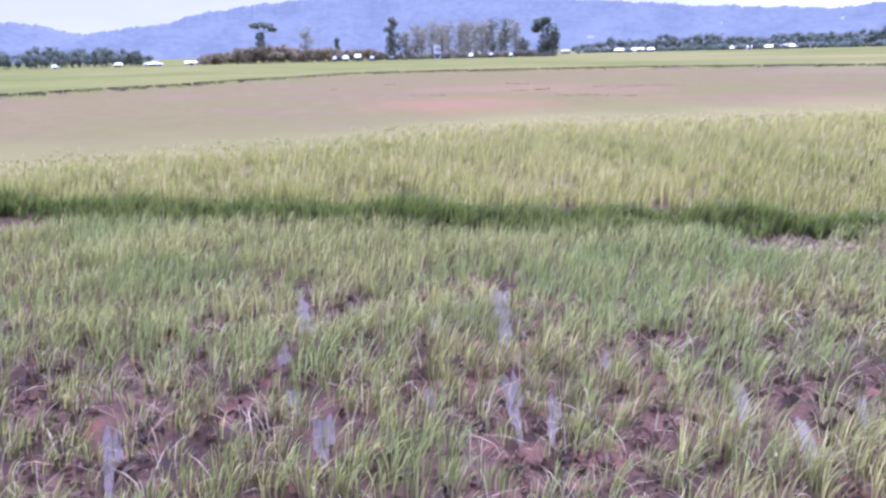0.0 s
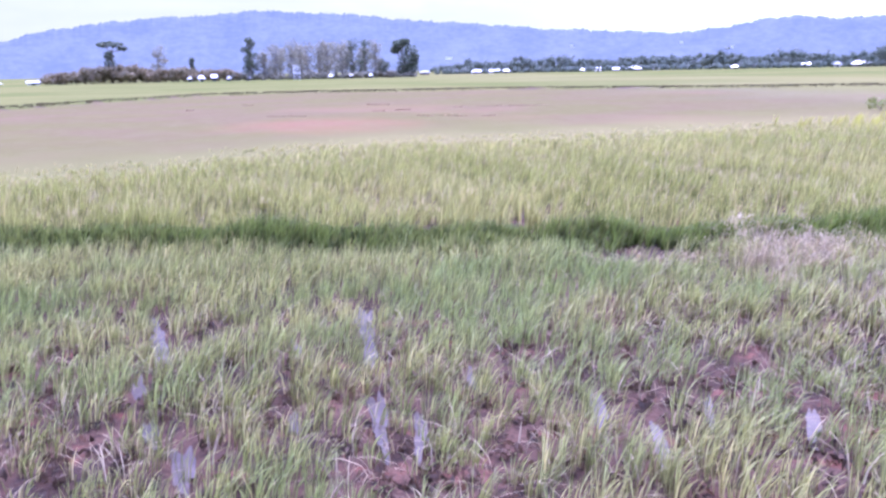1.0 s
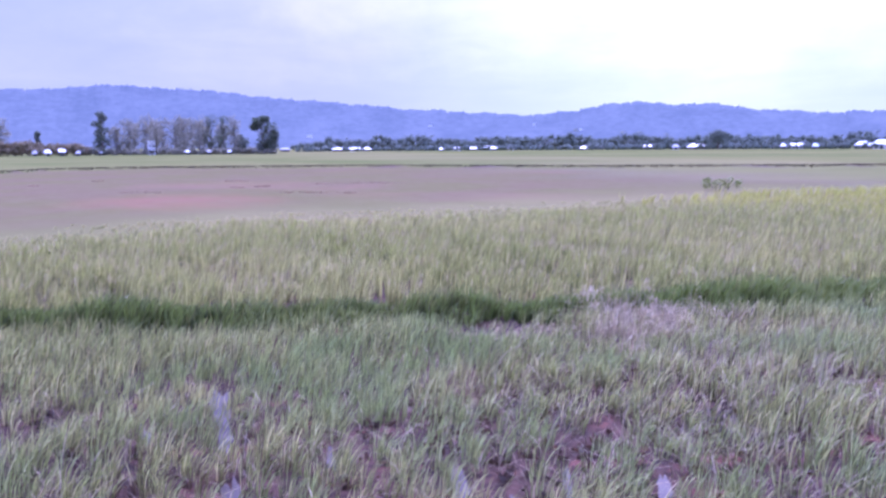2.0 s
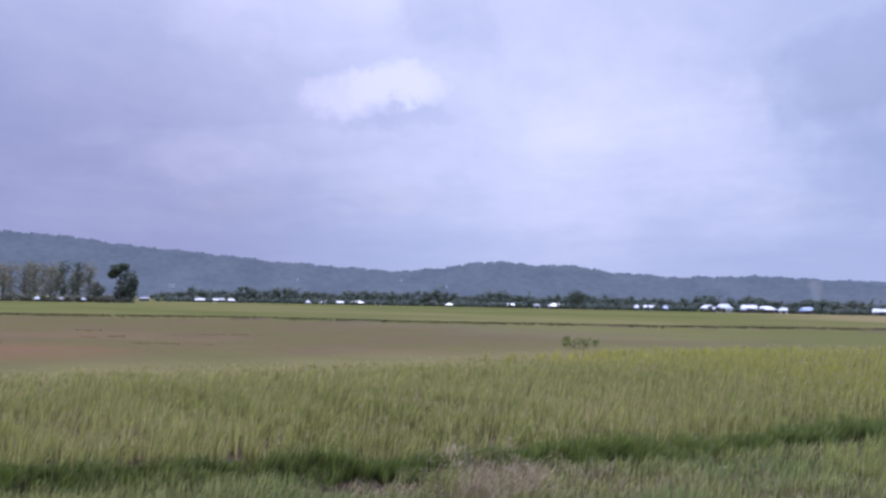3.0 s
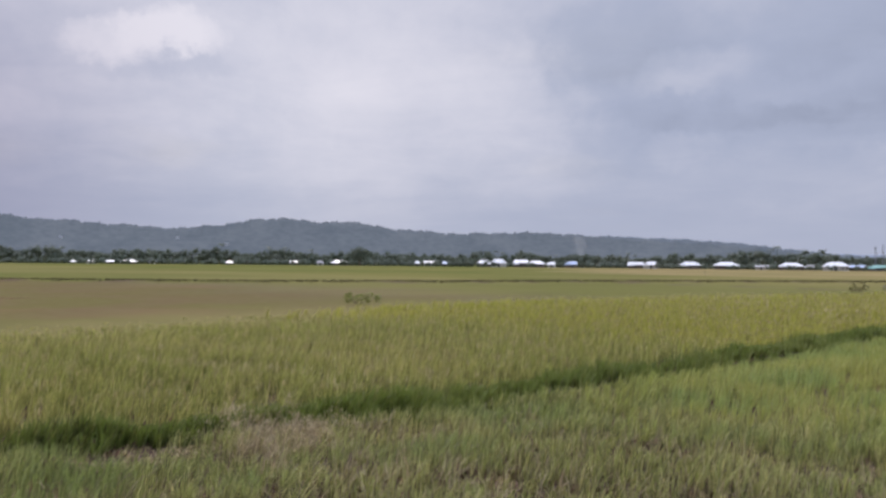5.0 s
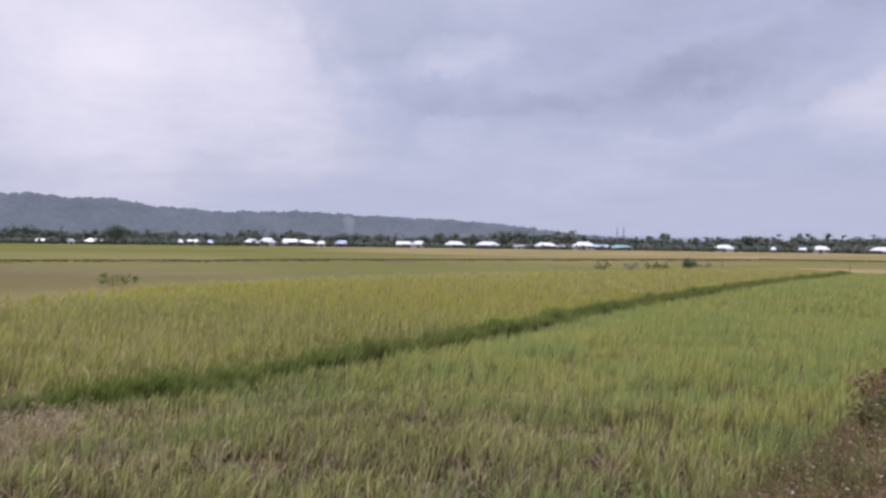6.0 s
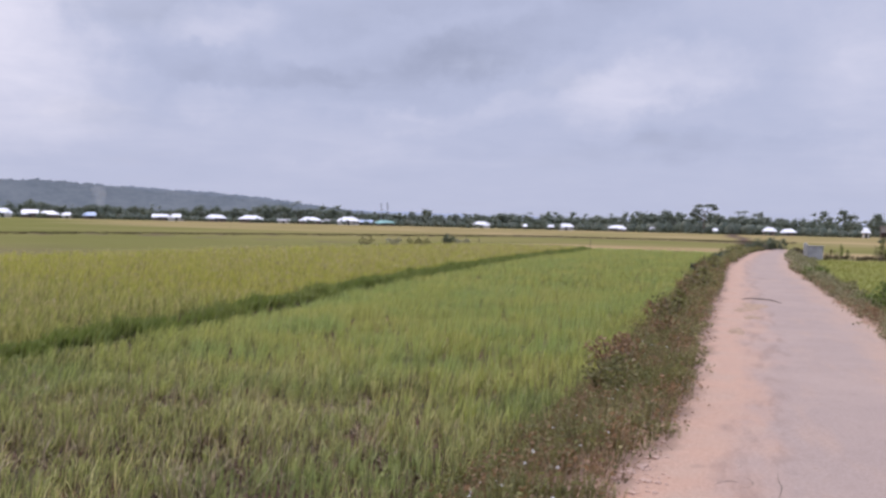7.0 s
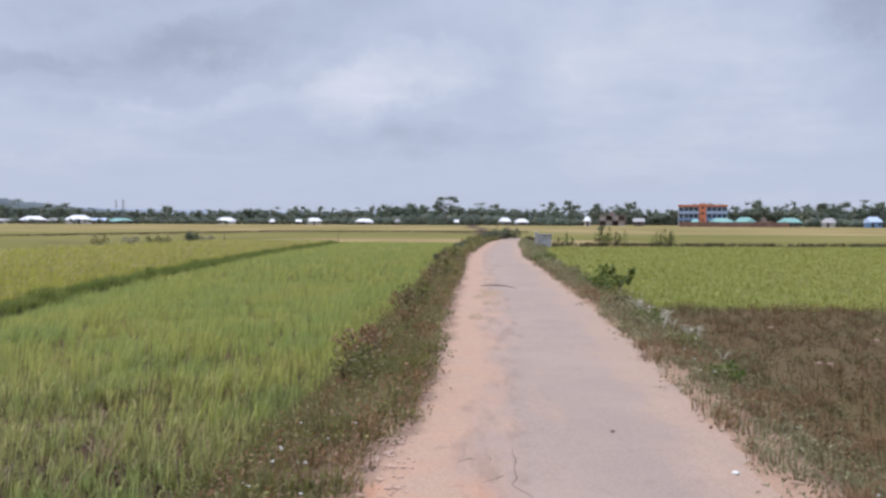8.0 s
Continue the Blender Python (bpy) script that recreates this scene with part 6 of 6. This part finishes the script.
pebble(Vector((1.85, 5.75, 0.02)), 0.026, M_PAPER, "litter", "crumpled white scrap on the lane's edge", "litter", "", 3)
pebble(Vector((1.22, 6.81, 0.035)), 0.02, M_BARK, "dark_stone", "small dark stone lying on the asphalt", "stone", "", 4)
for k, (x, y, size) in enumerate([(5.6, 13.0, 0.07), (5.45, 13.1, 0.05), (7.5, 15.6, 0.06), (6.3, 17.5, 0.05)]):
    pebble(ground_spot(x, y) + Vector((0, 0, 0.10)), size, M_PEBBLE, "earth_clod", "pale dry clod among reddish weeds", "clod", "clods in the fallow plot", 40 + k)
stone_rng = random.Random(11)
for k in range(130):
    side = k % 4 == 0
    y = 4.2 + 7 * stone_rng.uniform(0, 1) ** (1.0 if side else 1.8)
    x = float(road_right(y) - 0.05 + abs(stone_rng.gauss(0, 0.14))) if side else float(road_left(y) + 0.1 - abs(stone_rng.gauss(0, 0.28)))
    size = stone_rng.uniform(0.008, 0.026) * (1.0 if side else 1.35)
    pebble(Vector((x, y, float(height(x, y)) + size * 0.35)), size, M_PEBBLE, "pebble", "small pale stone at the lane's edge", "stone", "stones along the lane", 100 + k)
for k in range(95):
    # broken pale chips spilled at the corner of the bank
    y = stone_rng.uniform(4.9, 6.6)
    x = float(np.interp(y, [4.9, 5.6, 6.6], [-0.44, -0.50, -0.54])) + stone_rng.gauss(0, 0.09)
    size = stone_rng.uniform(0.008, 0.018) if k % 4 else stone_rng.uniform(0.020, 0.032)
    top = road_top(np.float64(x), np.float64(y)) if x > road_left(y) else float(height(x, y))
    pebble(Vector((x, y, top + size * 0.2)), size, M_CHIP, "stone_chip", "pale broken stone chip at the lane's edge", "stone", "chips along the lane", 500 + k)
scrap_rng = random.Random(5)
for k in range(130):
    left = k % 4 != 0
    y = 4.0 + 13 * scrap_rng.uniform(0, 1) ** (1.6 if left else 1.0)
    out = scrap_rng.uniform(0.2, 1.3)
    x = float(np.interp(y, ROAD_Y, ROAD_L)) - out if left else float(np.interp(y, ROAD_Y, ROAD_R)) + out
    pebble(Vector((x, y, float(height(x, y)) + 0.11)), scrap_rng.uniform(0.007, 0.016), M_PAPER, "weed_flower", "tiny white flower head among verge weeds", "flower", "flowers of the verge", 300 + k)


def sand_patch(x0, y0, wide, long, seed):
    """A thin spill of sand on the lane, a few centimetres high in the middle."""
    r = random.Random(seed)
    bm = bmesh.new()
    top = bm.verts.new((0, 0, 0.022))
    rings = []
    for share, z in ((0.5, 0.016), (0.85, 0.006), (1.0, -0.012)):
        ring = []
        for k in range(16):
            a = 2 * math.pi * k / 16
            w = share * (1 + 0.22 * math.sin(3 * a + seed) + 0.15 * math.sin(5 * a + 2 * seed) + r.uniform(-0.06, 0.06))
            ring.append(bm.verts.new((wide * w * math.cos(a), long * w * math.sin(a), z)))
        rings.append(ring)
    for k in range(16):
        bm.faces.new((top, rings[0][k], rings[0][(k + 1) % 16]))
        for a, b in zip(rings, rings[1:]):
            bm.faces.new((a[k], b[k], b[(k + 1) % 16], a[(k + 1) % 16]))
    for face in bm.faces:
        face.smooth = True
    ob = part("sand_patch", bm, M_SAND)
    side = float((x0 - road_left(y0)) / (road_right(y0) - road_left(y0)) * 2 - 1)
    ob.location = (x0, y0, float(height(x0, y0)) + 0.030 * (1 - side**2) + 0.006)
    tagged(ob, "thin spill of yellowish sand on the lane", "sand", "sand on the lane", "structure")


for k, (x0, y0, wide, long) in enumerate([(0.75, 20.0, 0.28, 0.9), (0.5, 19.0, 0.2, 0.5), (0.62, 17.4, 0.16, 0.4), (0.3, 15.0, 0.14, 0.5)]):
    sand_patch(x0, y0, wide, long, k + 1)

for k, y in enumerate((9.5, 12.0, 14.2, 16.8, 19.0, 21.5, 24.5, 27.0, 30.0, 33.5, 36.5, 40.0)):
    s = 0.42 + 0.16 * math.sin(k * 2.3) + 0.006 * y
    x = float(np.interp(y, ROAD_Y, ROAD_L)) - 0.75 - 0.3 * math.sin(k * 1.9)
    lobes = [(a * s, b * s, c * s, w * s, t * s) for a, b, c, w, t in ((-0.4, 0.1, 0.5, 0.4, 0.36), (0.3, 0.6, 0.42, 0.45, 0.36), (0.1, -0.7, 0.5, 0.36, 0.4), (0.05, 0.0, 0.75, 0.22, 0.25))]
    shrub("bank_shrub", "small leafy shrub in the weeds of the bank", ground_spot(x, y), lobes, (M_WEED, M_WEED_BROWN, M_WEED_BROWN)[k % 3], 120, 0.035 * s + 0.014, 120 + k)
for k, (x, y, s) in enumerate([(3.7, 23.4, 0.75), (3.5, 19.6, 0.5), (3.3, 15.2, 0.42), (3.15, 12.2, 0.36), (2.95, 9.6, 0.3), (3.6, 28.0, 0.5), (3.4, 34.0, 0.6)]):
    lobes = [(a * s, b * s, c * s, w * s, t * s) for a, b, c, w, t in ((-0.4, 0, 0.42, 0.5, 0.38), (0.35, 0.5, 0.46, 0.5, 0.4), (0.1, -0.6, 0.4, 0.45, 0.34))]
    shrub("verge_bush", "low green leafy bush on the road bank", ground_spot(x, y), lobes, M_WEED if k % 2 else M_SHRUB, 160, 0.05 * s + 0.012, 70 + k)

# thin smoke rising before the hills
smoke = bmesh.new()
for x, z, wide, tall in ((0, 12, 5, 9), (-2, 20, 6, 10), (1, 27, 8, 9), (-6, 33, 8, 8), (4, 35, 7, 7), (-1, 40, 10, 7), (-10, 42, 9, 6)):
    blob = bmesh.ops.create_icosphere(smoke, subdivisions=3, radius=1)
    for vert in blob["verts"]:
        c = vert.co * (1 + 0.35 * noise.noise(vert.co * 1.7 + Vector((x, z, 0))))
        vert.co = Vector((c.x * wide + x, c.y * wide, c.z * tall + z))
for face in smoke.faces:
    face.smooth = True
plume = part("smoke_plume", smoke, M_SMOKE)
plume.location = spot(39.4, 1500, 0.0)
tagged(plume, "faint pale smoke drifting up before the hills", "smoke", kind="structure")
